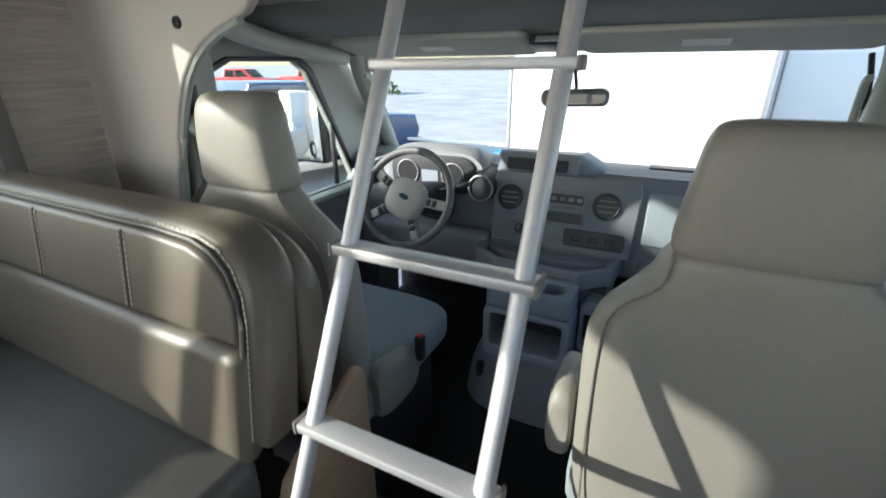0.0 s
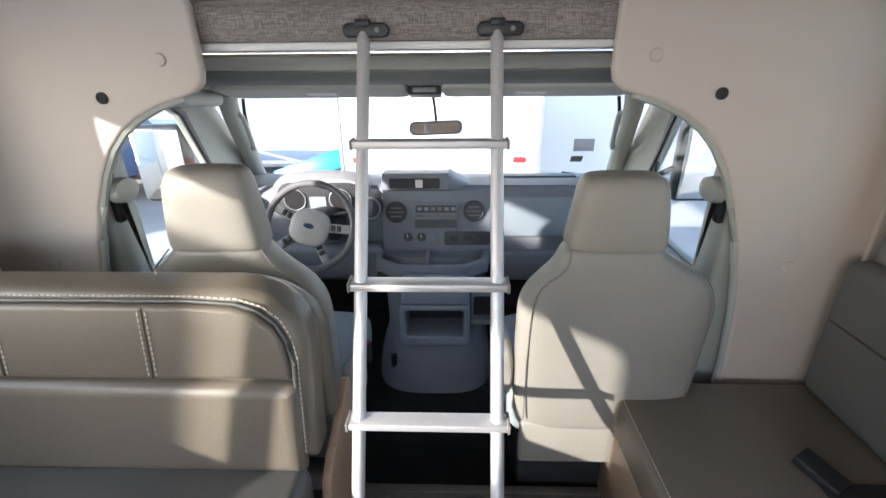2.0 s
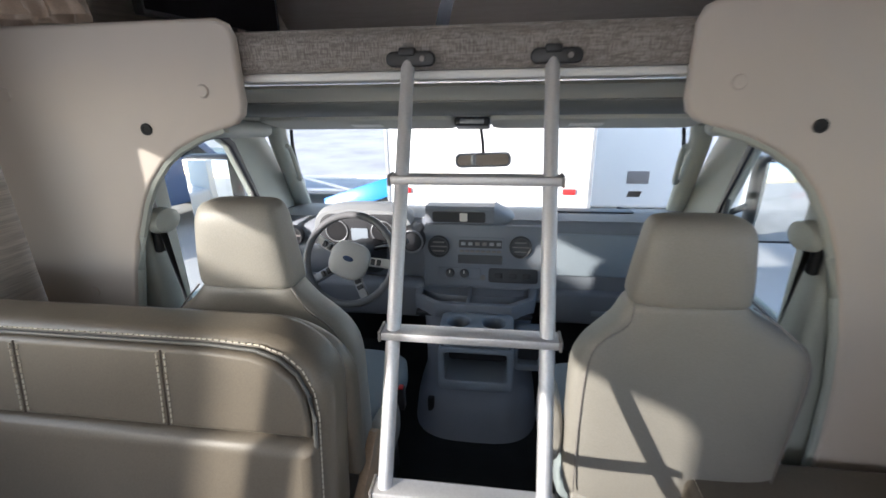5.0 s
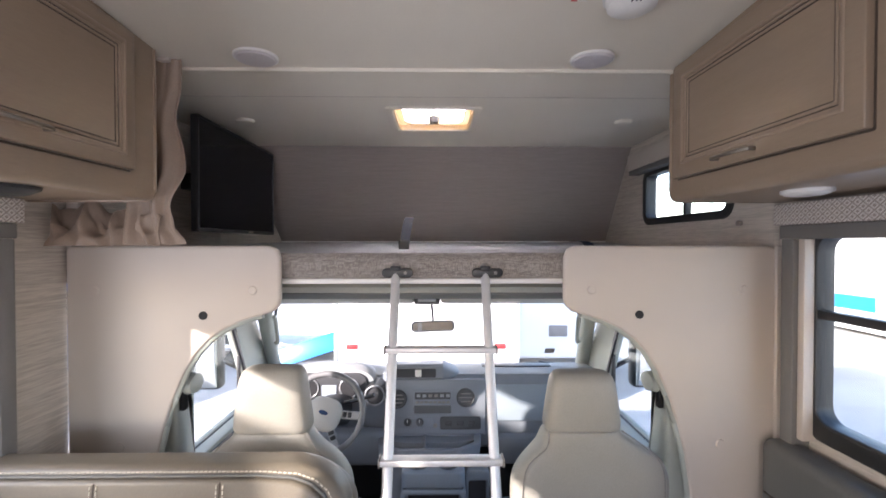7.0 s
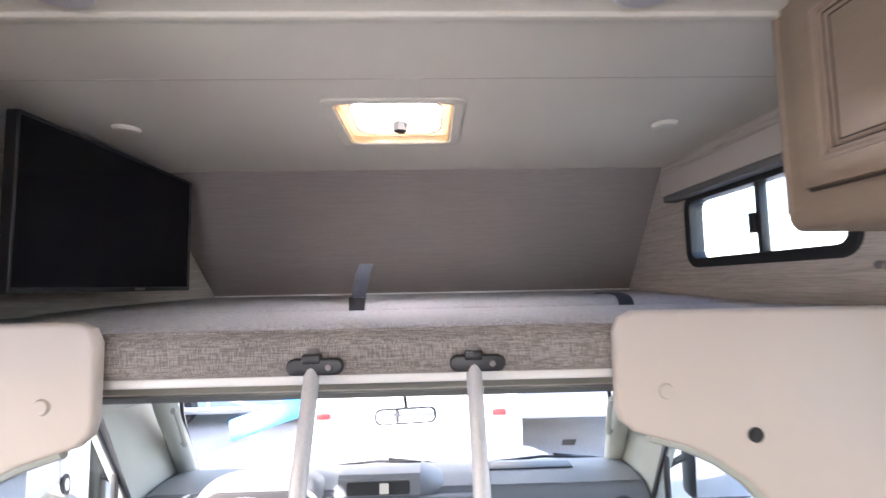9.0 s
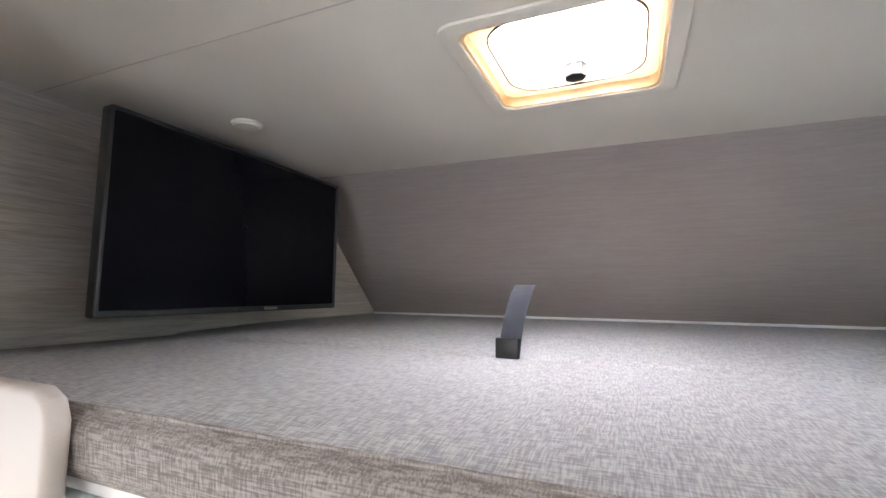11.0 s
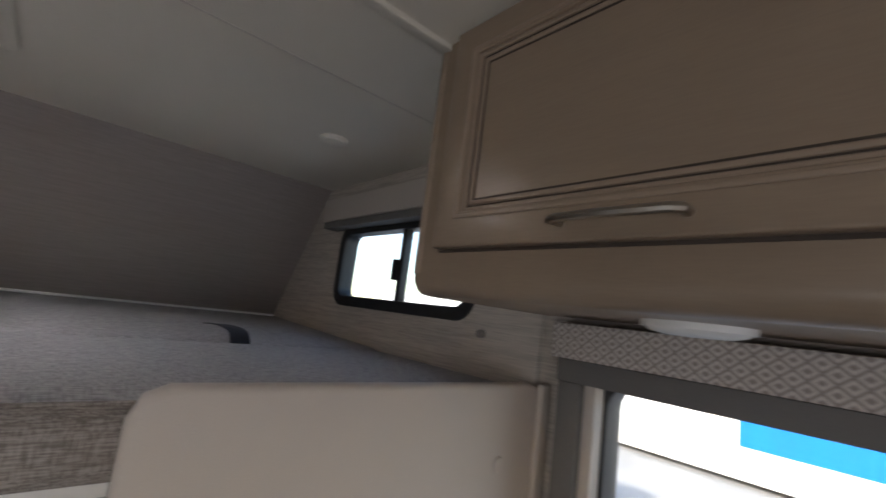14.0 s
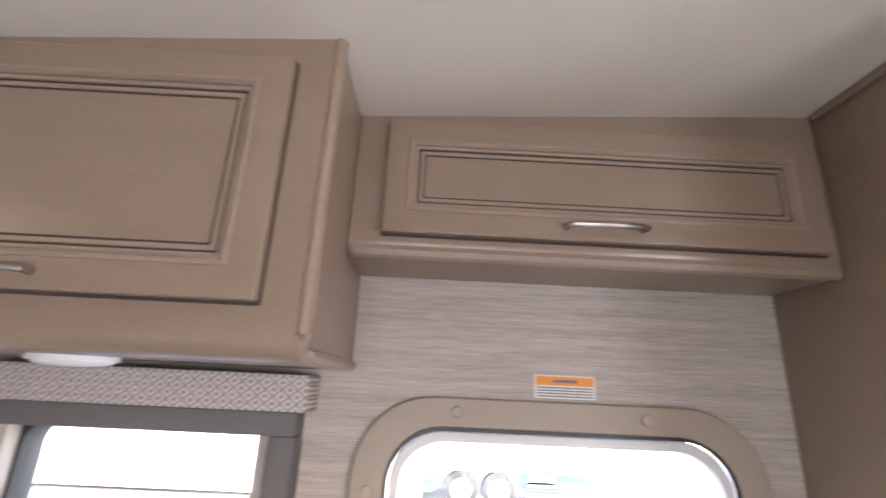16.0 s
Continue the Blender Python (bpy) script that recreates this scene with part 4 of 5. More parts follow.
# ---- side bench by the door ----
sb = thing("side_bench", (0.56, 0.4, 0), "taupe leather side bench beneath the window", "bench")
part("base", box(0.245, XR - 0.002, 0.08, 0.745, 0.001, 0.33, 0.006), WOOD, sb, "taupe wood base")
part("seat_cushion", box(0.225, XR - 0.004, 0.06, 0.752, 0.331, 0.452, 0.022, 4), LEATHER, sb)
stitches([(0.243, 0.09, 0.4528), (0.243, 0.735, 0.4528)], 0.011, 0.0011, sb, (0, 0, 0.0))
bb = box(0.785, XR - 0.006, 0.06, 0.738, 0.455, 0.880, 0.035, 5)
part("backrest", bb, LEATHER_GREY, sb)
part("seam", tube([(0.783, 0.09, 0.70), (0.783, 0.71, 0.70)], 0.0025, 6), GROOVE, sb)
bel = thing("belt_buckle", (0.62, 0.36, 0.452), "black lap belt buckle lying on the side bench", "seat belt")
part("buckle", xf(box(-0.03, 0.03, -0.05, 0.05, 0.0, 0.024, 0.006), pose(0.62, 0.42, 0.453, 12, 0, 30)), BLACK, bel)
part("webbing", box(0.60, 0.76, 0.345, 0.39, 0.453, 0.458, 0.001), BLACK, bel)

# ---- cab shell ----
CL, CR = -1.36, 0.62
struct("cab_floor", box(CL - 0.02, CR + 0.02, 0.701, 2.25, -0.16, -0.12), CARPET, "black carpeted cab floor", "floor")
struct("firewall", box(CL - 0.02, CR + 0.02, 2.125, 2.16, -0.16, 0.70), DASH_DARK, "dark firewall under the windscreen", "wall")
struct("step", box(-0.60, 0.30, 0.70, 0.73, -0.119, 0.004, 0.004), FLOOR, "dark step edge down to the cab", "step")
# headliner over the cab
prof = [(0.86, 1.376), (0.95, 1.367), (1.00, 1.343), (1.03, 1.322), (1.12, 1.306), (1.36, 1.286), (1.44, 1.281), (1.60, 1.256), (1.70, 1.222), (1.73, 1.23), (1.60, 1.285), (1.40, 1.315), (1.1, 1.36), (0.95, 1.385)]
bm = prism_x(prof, CL, CR)
struct("headliner", bm, LINER, "pale grey fabric cab headliner", "ceiling")
# darker strip: the headliner's shade painted as its own material
bandp = [(1.002, 1.3412), (1.03, 1.3215), (1.12, 1.3055), (1.36, 1.2855), (1.39, 1.2835), (1.388, 1.278), (1.36, 1.2815), (1.12, 1.3015), (1.028, 1.3175), (0.999, 1.3375)]
struct("trim", prism_x(bandp, CL + 0.06, CR - 0.06), LINER_SHADE, "dark strip painted for the under-lit part of the headliner", "trim")
for s in (-1, 1):
    fx = lambda x: x if s == -1 else 2 * MID - x
    a = [(fx(-1.06), 0.83, 1.30), (fx(-1.15), 1.0, 1.275), (fx(-1.24), 1.25, 1.25), (fx(-1.27), 1.60, 1.215)]
    struct("trim", tube(smooth_rows(a, 5), 0.032, 12), TRIM, "grey moulded roof edge of the cab", "trim")
# side doors of the cab
win = [(1.03, 0.665), (1.00, 0.72), (1.00, 1.10), (1.03, 1.17), (1.10, 1.20), (1.40, 1.20), (1.46, 1.16), (1.60, 0.90), (1.70, 0.69), (1.685, 0.665)]
door_side = [(0.812, -0.12), (2.06, -0.12), (2.10, 0.70), (1.70, 1.24), (1.60, 1.30), (0.812, 1.36)]
for nm, x0, x1, s in (("cab_door", CL - 0.03, CL, 1), ("cab_door", CR, CR + 0.03, -1)):
    dd = tagged(new(nm), "grey trimmed cab door with a clear side window", "door", "cab doors", "structure")
    dd.location = (x0, 1.4, 0.6)
    part("door_shell", plate([door_side, win], "yz", x0, x1, 0.004), TRIM, dd)
    xi = x1 if s == 1 else x0
    a, b = sorted((xi + s * 0.0005, xi + s * 0.012))
    part("window_seal", plate([[(y + (0.028 if y > 1.3 else -0.014), z + (0.016 if z > 0.9 else -0.012)) for y, z in win], win], "yz", a, b, 0.003), BLACK, dd, "black rubber seal")
    part("pane", plate([win], "yz", (x0 + x1) / 2 - 0.002, (x0 + x1) / 2 + 0.002), GLASS, dd).visible_shadow = False
    part("division_bar", box(*sorted((xi - s * 0.012, xi + s * 0.006)), 1.575, 1.595, 0.67, 0.96, 0.003), BLACK, dd, "black division bar")
    c, e = sorted((xi, xi + s * 0.055))
    part("door_panel", box(c, e, 0.98, 1.80, 0.05, 0.640, 0.02, 3), DASH, dd, "grey moulded door panel")
    part("arm_rest", box(*sorted((xi + s * 0.056, xi + s * 0.12)), 1.05, 1.55, 0.44, 0.50, 0.018, 3), DASH_LIGHT, dd, "grey arm rest")
    part("switch_plate", box(*sorted((xi + s * 0.062, xi + s * 0.112)), 1.36, 1.50, 0.5005, 0.510, 0.003), STEEL, dd, "silver window switch plate")
    part("sill", box(*sorted((xi + s * 0.001, xi + s * 0.07)), 1.0, 1.78, 0.6405, 0.662, 0.008, 3), TRIM, dd)
    part("pillar_trim", box(*sorted((xi + s * 0.001, xi + s * 0.105)), 0.83, 0.965, 0.0, 1.25, 0.02, 3), TRIM, dd, "grey pillar trim")
    # belt
    bt = thing("seat_belt", (xi, 0.86, 1.05), "grey cab seat belt with its shoulder anchor", "seat belt", "cab seat belts")
    bx = xi + s * 0.135
    part("height_adjuster", box(*sorted((xi + s * 0.106, xi + s * 0.128)), 0.845, 0.875, 0.93, 1.14, 0.008, 3), BLACK, bt, "black height adjuster")
    part("anchor_cover", loft([(xi + s * 0.128, 0.855, 1.03, 0.03, 0.03), (xi + s * 0.142, 0.855, 1.03, 0.052, 0.037), (xi + s * 0.167, 0.855, 1.03, 0.048, 0.033), (xi + s * 0.178, 0.855, 1.03, 0.02, 0.015)], "x", 24, 2), TRIM, bt, "oval grey anchor cover")
    bm = bmesh.new()
    q = [((bx, 0.845, 1.015), (bx, 0.875, 1.015)), ((bx + s * 0.03, 0.86, 0.72), (bx - s * 0.0, 0.90, 0.72)), ((bx + s * 0.05, 0.87, 0.30), (bx + s * 0.01, 0.91, 0.30))]
    vs = [[bm.verts.new(p) for p in r] for r in q]
    for r0, r1 in zip(vs, vs[1:]):
        bm.faces.new((r0[0], r0[1], r1[1], r1[0]))
    bmesh.ops.solidify(bm, geom=bm.faces[:], thickness=0.002)
    part("webbing", bm, BELT, bt)
# windscreen pillars, frame, glass
ws = tagged(new("windscreen"), "wide clear cab windscreen with trimmed pillars", "window", "", "structure")
ws.location = (MID, 1.9, 0.75)
W0, W1 = (1.70, 1.205), (2.10, 0.715)
for s in (-1, 1):
    fx = lambda x: x if s == -1 else 2 * MID - x
    part("pillar", tube(smooth_rows([(fx(-1.25), 1.66, 1.245), (fx(-1.285), 1.74, 1.14), (fx(-1.315), 1.90, 0.94), (fx(-1.35), 2.08, 0.70)], 5), 0.042, 12), TRIM, ws)
    part("pillar_seal", tube(smooth_rows([(fx(-1.205), 1.71, 1.20), (fx(-1.245), 1.79, 1.10), (fx(-1.29), 1.93, 0.94), (fx(-1.32), 2.09, 0.73)], 5), 0.008, 8), BLACK, ws, "black edge seal")
    part("grab_handle", tube(smooth_rows([(fx(-1.20), 1.64, 1.14), (fx(-1.20), 1.67, 1.12), (fx(-1.235), 1.80, 0.97), (fx(-1.255), 1.82, 0.97)], 4), 0.011, 8), TRIM, ws, "grey grab handle")
bm = bmesh.new()
gl = [bm.verts.new(p) for p in ((-1.27, W0[0], W0[1]), (0.53, W0[0], W0[1]), (0.61, W1[0], W1[1]), (-1.35, W1[0], W1[1]))]
bm.faces.new(gl)
bmesh.ops.solidify(bm, geom=bm.faces[:], thickness=0.005)
part("pane", bm, GLASS, ws).visible_shadow = False
part("inspection_sticker", xf(box(-0.03, 0.03, -0.022, 0.022, -0.001, 0.001), Matrix.Translation((0.375, 1.955, 0.875)) @ Matrix.Rotation(radians(-50.5), 4, "X")), GREY_CAP, ws, "small grey windscreen sticker")
# sun visors
for s in (-1, 1):
    x0, x1 = sorted((MID + s * 0.07, MID + s * 0.83))
    vz = thing("sun_visor", ((x0 + x1) / 2, 1.6, 1.23), "folded grey sun visor under the headliner", "visor", "sun visors")
    me = plate([rrect(x0, x1, -0.115, 0.115, 0.05)], "xy", -0.011, 0.011, 0.008, 3)
    me.transform(Matrix.Translation((0, 1.525, 1.247)) @ Matrix.Rotation(radians(-13), 4, "X"))
    part("visor_board", me, LINER, vz)
    me = plate([rrect(MID + s * 0.42 - 0.06, MID + s * 0.42 + 0.06, -0.03, 0.03, 0.003)], "xy", -0.0135, -0.0115)
    me.transform(Matrix.Translation((0, 1.525, 1.247)) @ Matrix.Rotation(radians(-13), 4, "X"))
    part("label", me, PAPER, vz, "pale warning label")
# interior mirror and roof console
mr = thing("rear_view_mirror", (-0.342, 1.77, 1.07), "black rear-view mirror on a stalk", "mirror")
me = plate([rrect(-0.125, 0.125, -0.032, 0.032, 0.026)], "xz", -0.012, 0.012, 0.007, 3)
me.transform(pose(-0.342, 1.765, 1.064, -11, -2, 0))
part("housing", me, DASH, mr)
me = plate([rrect(-0.114, 0.114, -0.023, 0.023, 0.019)], "xz", -0.0145, -0.0122)
me.transform(pose(-0.342, 1.765, 1.064, -11, -2, 0))
part("glass", me, MIRROR, mr, "mirror glass")
part("stalk", tube([(-0.342, 1.785, 1.075), (-0.342, 1.785, 1.10), (-0.345, 1.76, 1.15), (-0.352, 1.715, 1.215)], 0.007, 8), BLACK, mr)
rc = thing("roof_console", (MID, 1.56, 1.24), "small dark overhead lamp console", "lamp")
part("housing", xf(box(-0.065, 0.065, -0.05, 0.05, -0.02, 0.012, 0.008, 3), pose(MID, 1.50, 1.247, -14, 0, 0)), DASH_DARK, rc)
part("lens", xf(box(-0.045, 0.045, -0.052, -0.047, -0.014, 0.004, 0.002), pose(MID, 1.50, 1.247, -14, 0, 0)), STEEL, rc)


# ---- cab seats ----
def cab_seat(cx, group):
    t = thing("cab_seat", (cx, 0.95, -0.12), "high-backed grey-beige vinyl captain's chair", "seat", group)
    hx, cx = cx, cx + (0.034 if cx > MID else -0.008)
    rows = [(0.30, cx, 0.735, 0.225, 0.03), (0.32, cx, 0.735, 0.245, 0.055), (0.42, cx, 0.730, 0.258, 0.065), (0.60, cx, 0.722, 0.262, 0.068), (0.74, cx, 0.712, 0.262, 0.066), (0.80, cx, 0.706, 0.245, 0.064), (0.84, cx, 0.702, 0.215, 0.062), (0.88, (cx + hx) / 2, 0.698, 0.165, 0.060), (0.915, hx, 0.695, 0.132, 0.058), (0.929, hx, 0.695, 0.122, 0.054), (0.934, hx, 0.695, 0.11, 0.045)]
    part("backrest", loft(smooth_rows(rows, 4), n=40, power=3.6), SEAT_VINYL, t, "", 60)
    hr = [(0.930, cx, 0.695, 0.105, 0.045), (0.936, cx, 0.695, 0.122, 0.056), (0.98, cx, 0.692, 0.120, 0.058), (1.058, cx, 0.690, 0.110, 0.056), (1.106, cx, 0.692, 0.102, 0.052), (1.130, cx, 0.696, 0.088, 0.040), (1.137, cx, 0.700, 0.06, 0.02)]
    part("headrest", loft(smooth_rows([(r[0] - (0.10 * max(0, r[0] - 0.94) if hx > MID else 0), hx, *r[2:]) for r in hr], 4), n=40, power=4.2), SEAT_VINYL, t, "", 60)
    for s in (-1, 1):
        part("side_seam", tube(smooth_rows([(hx + s * 0.118, 0.648, 0.935), (cx + s * 0.16, 0.645, 0.88), (cx + s * 0.225, 0.655, 0.80), (cx + s * 0.235, 0.668, 0.60), (cx + s * 0.23, 0.675, 0.36)], 5), 0.0022, 6), GREY_CAP, t)
    part("back_skirt", box(cx - 0.235, cx + 0.235, 0.682, 0.72, 0.17, 0.34, 0.012, 3), SEAT_VINYL, t)
    cs = [(0.72, cx, 0.33, 0.25, 0.075), (0.76, cx, 0.335, 0.27, 0.085), (1.05, cx, 0.34, 0.275, 0.09), (1.17, cx, 0.335, 0.27, 0.09), (1.215, cx, 0.325, 0.255, 0.075), (1.235, cx, 0.315, 0.22, 0.045)]
    part("seat_cushion", loft(smooth_rows(cs, 4), "y", 40, 4.0), SEAT_CLOTH, t, "blue-grey seat cushion", 60)
    part("pedestal", box(cx - 0.22, cx + 0.22, 0.76, 1.16, -0.119, 0.25, 0.01), DASH_DARK, t, "dark seat pedestal")
    inn = 1 if cx < MID else -1
    part("arm_rest", loft(smooth_rows([(0.70, cx + inn * 0.292, 0.50, 0.02, 0.05), (0.72, cx + inn * 0.292, 0.50, 0.029, 0.085), (0.80, cx + inn * 0.292, 0.50, 0.03, 0.10), (0.86, cx + inn * 0.292, 0.50, 0.029, 0.085), (0.88, cx + inn * 0.292, 0.50, 0.02, 0.05)], 3), "y", 24, 3) if cx > MID else loft(smooth_rows([(0.74, cx + inn * 0.27, 0.36, 0.02, 0.06), (0.78, cx + inn * 0.27, 0.36, 0.03, 0.09), (0.90, cx + inn * 0.27, 0.34, 0.03, 0.08), (0.95, cx + inn * 0.27, 0.33, 0.02, 0.05)], 3), "y", 24, 3), SEAT_VINYL, t, "folded arm rest")
    part("belt_buckle", box(cx + inn * 0.30 - 0.012, cx + inn * 0.30 + 0.012, 0.93, 0.96, 0.36, 0.44, 0.004), BLACK, t, "black belt buckle")
    part("release_button", box(cx + inn * 0.30 - 0.008, cx + inn * 0.30 + 0.008, 0.934, 0.956, 0.4405, 0.447, 0.002), RED, t, "red release button")
    return t


cab_seat(0.156, "cab seats")
cab_seat(-0.855, "cab seats")

# ---- dashboard ----
ds = thing("dashboard", (MID, 1.8, 0.5), "grey moulded plastic dashboard with vents and radio", "dashboard")
dp = [(1.70, 0.40), (1.655, 0.43), (1.645, 0.50), (1.655, 0.60), (1.68, 0.70), (1.71, 0.765), (1.75, 0.792), (1.83, 0.80), (2.00, 0.785), (2.12, 0.74), (2.12, 0.40)]
part("dash_body", prism_x(dp, CL + 0.01, CR - 0.01), DASH, ds)
part("dash_top", prism_x([(1.745, 0.794), (1.83, 0.804), (2.00, 0.789), (2.11, 0.746), (2.11, 0.742), (2.00, 0.785), (1.83, 0.8), (1.75, 0.79)], CL + 0.02, CR - 0.02), DASH_TOP, ds)
TILT_D = -14
C = pose(MID + 0.012, 1.652, 0.655, TILT_D, 0, 0)


def on_stack(bm_or_me):
    if isinstance(bm_or_me, bmesh.types.BMesh):
        return xf(bm_or_me, C)
    bm_or_me.transform(C)
    return bm_or_me


st = part("centre_panel", on_stack(plate([[(-0.24, -0.15), (0.30, -0.15), (0.31, 0.10), (0.30, 0.135), (-0.24, 0.135), (-0.25, 0.10)]], "xz", -0.012, 0.06, 0.008)), DASH, ds)
for x, z in ((-0.175, 0.032), (0.195, 0.038)):
    v = part("air_vent", on_stack(plate([disc(x, z, 0.05, 28), disc(x, z, 0.040, 28)], "xz", -0.026, -0.010, 0.004)), DASH_DARK, ds, "round black air vent")
    part("vent_core", on_stack(plate([disc(x, z, 0.041, 28)], "xz", -0.015, -0.0125)), BLACK, v)
    for k in (-0.02, 0.0, 0.02):
        part("vent_slat", on_stack(box(x - 0.036 + abs(k) * 0.5, x + 0.036 - abs(k) * 0.5, -0.024, -0.016, z + k - 0.0025, z + k + 0.0025)), GREY_CAP, v)
rad = part("radio", on_stack(plate([rrect(-0.09, 0.12, -0.048, 0.078, 0.006)], "xz", -0.018, -0.0125, 0.002)), DASH, ds, "grey radio panel")
part("radio_display", on_stack(plate([rrect(-0.085, 0.115, -0.042, -0.002, 0.004)], "xz", -0.0195, -0.0182)), BLACK, rad, "dark display")
part("button_row", on_stack(plate([rrect(-0.082, 0.112, 0.03, 0.066, 0.004)], "xz", -0.0195, -0.0182)), DASH_DARK, rad)
for i in range(6):
    part("button", on_stack(box(-0.072 + i * 0.032, -0.052 + i * 0.032, -0.0225, -0.0196, 0.041, 0.056, 0.002)), STEEL if i in (0, 1, 4, 5) else GREY_CAP, rad)
for i in range(8):
    part("button", on_stack(box(-0.078 + i * 0.024, -0.060 + i * 0.024, -0.0225, -0.0183, 0.009, 0.020, 0.002)), GREY_CAP, rad)
cl = part("climate_panel", on_stack(plate([rrect(-0.175, 0.02, -0.115, -0.062, 0.01)], "xz", -0.017, -0.0125, 0.002)), DASH, ds)
for x in (-0.12, -0.055):
    part("knob", on_stack(cyl((x, -0.017, -0.088), (x, -0.037, -0.088), 0.021, 20, 0.017)), DASH_DARK, cl, "black rotary knob")
    part("knob_mark", on_stack(box(x - 0.002, x + 0.002, -0.039, -0.0372, -0.086, -0.072)), PAPER, cl)
part("accessory_panel", on_stack(plate([rrect(0.055, 0.275, -0.125, -0.060, 0.012)], "xz", -0.017, -0.0125, 0.002)), DASH_DARK, ds, "dark switch panel")
for x in (0.10, 0.165, 0.225):
    part("switch", on_stack(box(x - 0.018, x + 0.018, -0.021, -0.0172, -0.105, -0.082, 0.002)), BLACK, ds)
for x in (0.02,):
    part("socket", on_stack(cyl((x + 0.01, -0.013, -0.105), (x + 0.01, -0.018, -0.105), 0.012)), GREY_CAP, ds)
# pod on top of the stack
pod = part("display_pod", prism_x([(1.70, 0.775), (1.69, 0.79), (1.695, 0.852), (1.71, 0.862), (1.80, 0.858), (1.98, 0.795), (1.98, 0.77)], -0.60, -0.285), DASH, ds)
part("pod_end", loft(smooth_rows([(-0.285, 1.80, 0.80, 0.10, 0.058), (-0.24, 1.81, 0.79, 0.09, 0.04), (-0.19, 1.82, 0.78, 0.06, 0.02)], 3), "x", 20, 3), DASH, ds)
# dark plate on the pod's face paints the shade of an open cubby
part("pod_shade", plate([rrect(-0.565, -0.325, 0.795, 0.842, 0.008)], "xz", 1.684, 1.696), DASH_DARK, ds, "dark plate painted for the shade in an open cubby")
part("cubby_card", plate([rrect(-0.440, -0.405, 0.80, 0.838, 0.004)], "xz", 1.680, 1.6835), PAPER, ds)
# instrument cluster hood
hood = loft(smooth_rows([(1.68, -0.90, 0.74, 0.235, 0.105), (1.74, -0.90, 0.75, 0.24, 0.115), (1.85, -0.90, 0.75, 0.22, 0.095), (1.96, -0.90, 0.74, 0.15, 0.06)], 4), "y", 36, 3.2)
part("cluster_hood", hood, DASH_TOP, ds)
cf = plate([rrect(-1.105, -0.70, 0.665, 0.825, 0.06)], "xz", 1.668, 1.682, 0.003)
part("cluster_face", cf, DASH_DARK, ds, "dark instrument cluster")
for x, r in ((-1.02, 0.055), (-0.80, 0.055)):
    part("gauge_ring", plate([disc(x, 0.745, r, 28), disc(x, 0.745, r - 0.006, 28)], "xz", 1.662, 1.6675, 0.002), STEEL, ds)
    part("gauge_face", plate([disc(x, 0.745, r - 0.007, 28)], "xz", 1.665, 1.6675), BLACK, ds)
part("cluster_screen", plate([rrect(-0.95, -0.87, 0.70, 0.76, 0.004)], "xz", 1.664, 1.6675), DASH_LIGHT, ds)
part("gauge_binnacle", loft([(1.63, -0.655, 0.715, 0.055, 0.055), (1.66, -0.655, 0.715, 0.062, 0.062), (1.72, -0.655, 0.72, 0.065, 0.065)], "y", 24, 2), DASH_DARK, ds, "small round gauge")
part("gauge_rim", plate([disc(-0.655, 0.715, 0.056, 28), disc(-0.655, 0.715, 0.047, 28)], "xz", 1.622, 1.631, 0.003), STEEL, ds)
# passenger side
part("glovebox_panel", xf(box(-0.02, 0.40, -0.012, 0.01, -0.09, 0.10, 0.008, 3), pose(-0.01, 1.664, 0.655, TILT_D, 0, 0)), DASH_LIGHT, ds, "blue-grey airbag panel")
part("glovebox_door", box(-0.03, 0.50, 1.61, 1.70, 0.34, 0.50, 0.02, 3), DASH, ds)
part("glovebox_latch", box(0.16, 0.26, 1.602, 1.612, 0.39, 0.415, 0.004), DASH_LIGHT, ds)
for x in (0.50, -1.24):
    v = part("air_vent", plate([disc(x, 0.715, 0.048, 28), disc(x, 0.715, 0.038, 28)], "xz", 1.655, 1.69, 0.004), DASH_DARK, ds, "round black air vent")
    part("vent_core", plate([disc(x, 0.715, 0.039, 28)], "xz", 1.672, 1.69), BLACK, v)
    part("vent_slat", box(x - 0.036, x + 0.036, 1.66, 1.668, 0.712, 0.718), GREY_CAP, v)
part("demister_grille", box(-0.05, 0.36, 1.86, 1.93, 0.803, 0.808, 0.002), DASH_DARK, ds, "dark demister grille")
part("knee_panel", box(-1.28, -0.60, 1.56, 1.66, 0.36, 0.54, 0.03, 3), DASH, ds)
part("column_shroud", loft(smooth_rows([(1.44, -0.868, 0.690, 0.05, 0.05), (1.52, -0.868, 0.675, 0.07, 0.07), (1.68, -0.868, 0.62, 0.085, 0.09)], 3), "y", 24, 3), DASH_DARK, ds)
part("shift_lever", tube(smooth_rows([(-0.82, 1.55, 0.70), (-0.74, 1.50, 0.735), (-0.66, 1.47, 0.765), (-0.635, 1.465, 0.775)], 4), 0.010, 10), DASH_DARK, ds, "dark column shift lever")
# steering wheel
sw = thing("steering_wheel", (-0.868, 1.40, 0.71), "grey leather steering wheel with a padded hub", "steering wheel")
S = pose(-0.868, 1.395, 0.712, 64, 0, 0) @ Matrix.Rotation(radians(-17), 4, "Z")
part("rim", xf(tube([(0.186 * math.cos(2 * math.pi * i / 48), 0.186 * math.sin(2 * math.pi * i / 48), 0) for i in range(48)], 0.0155, 12, True), S), STEER, sw)
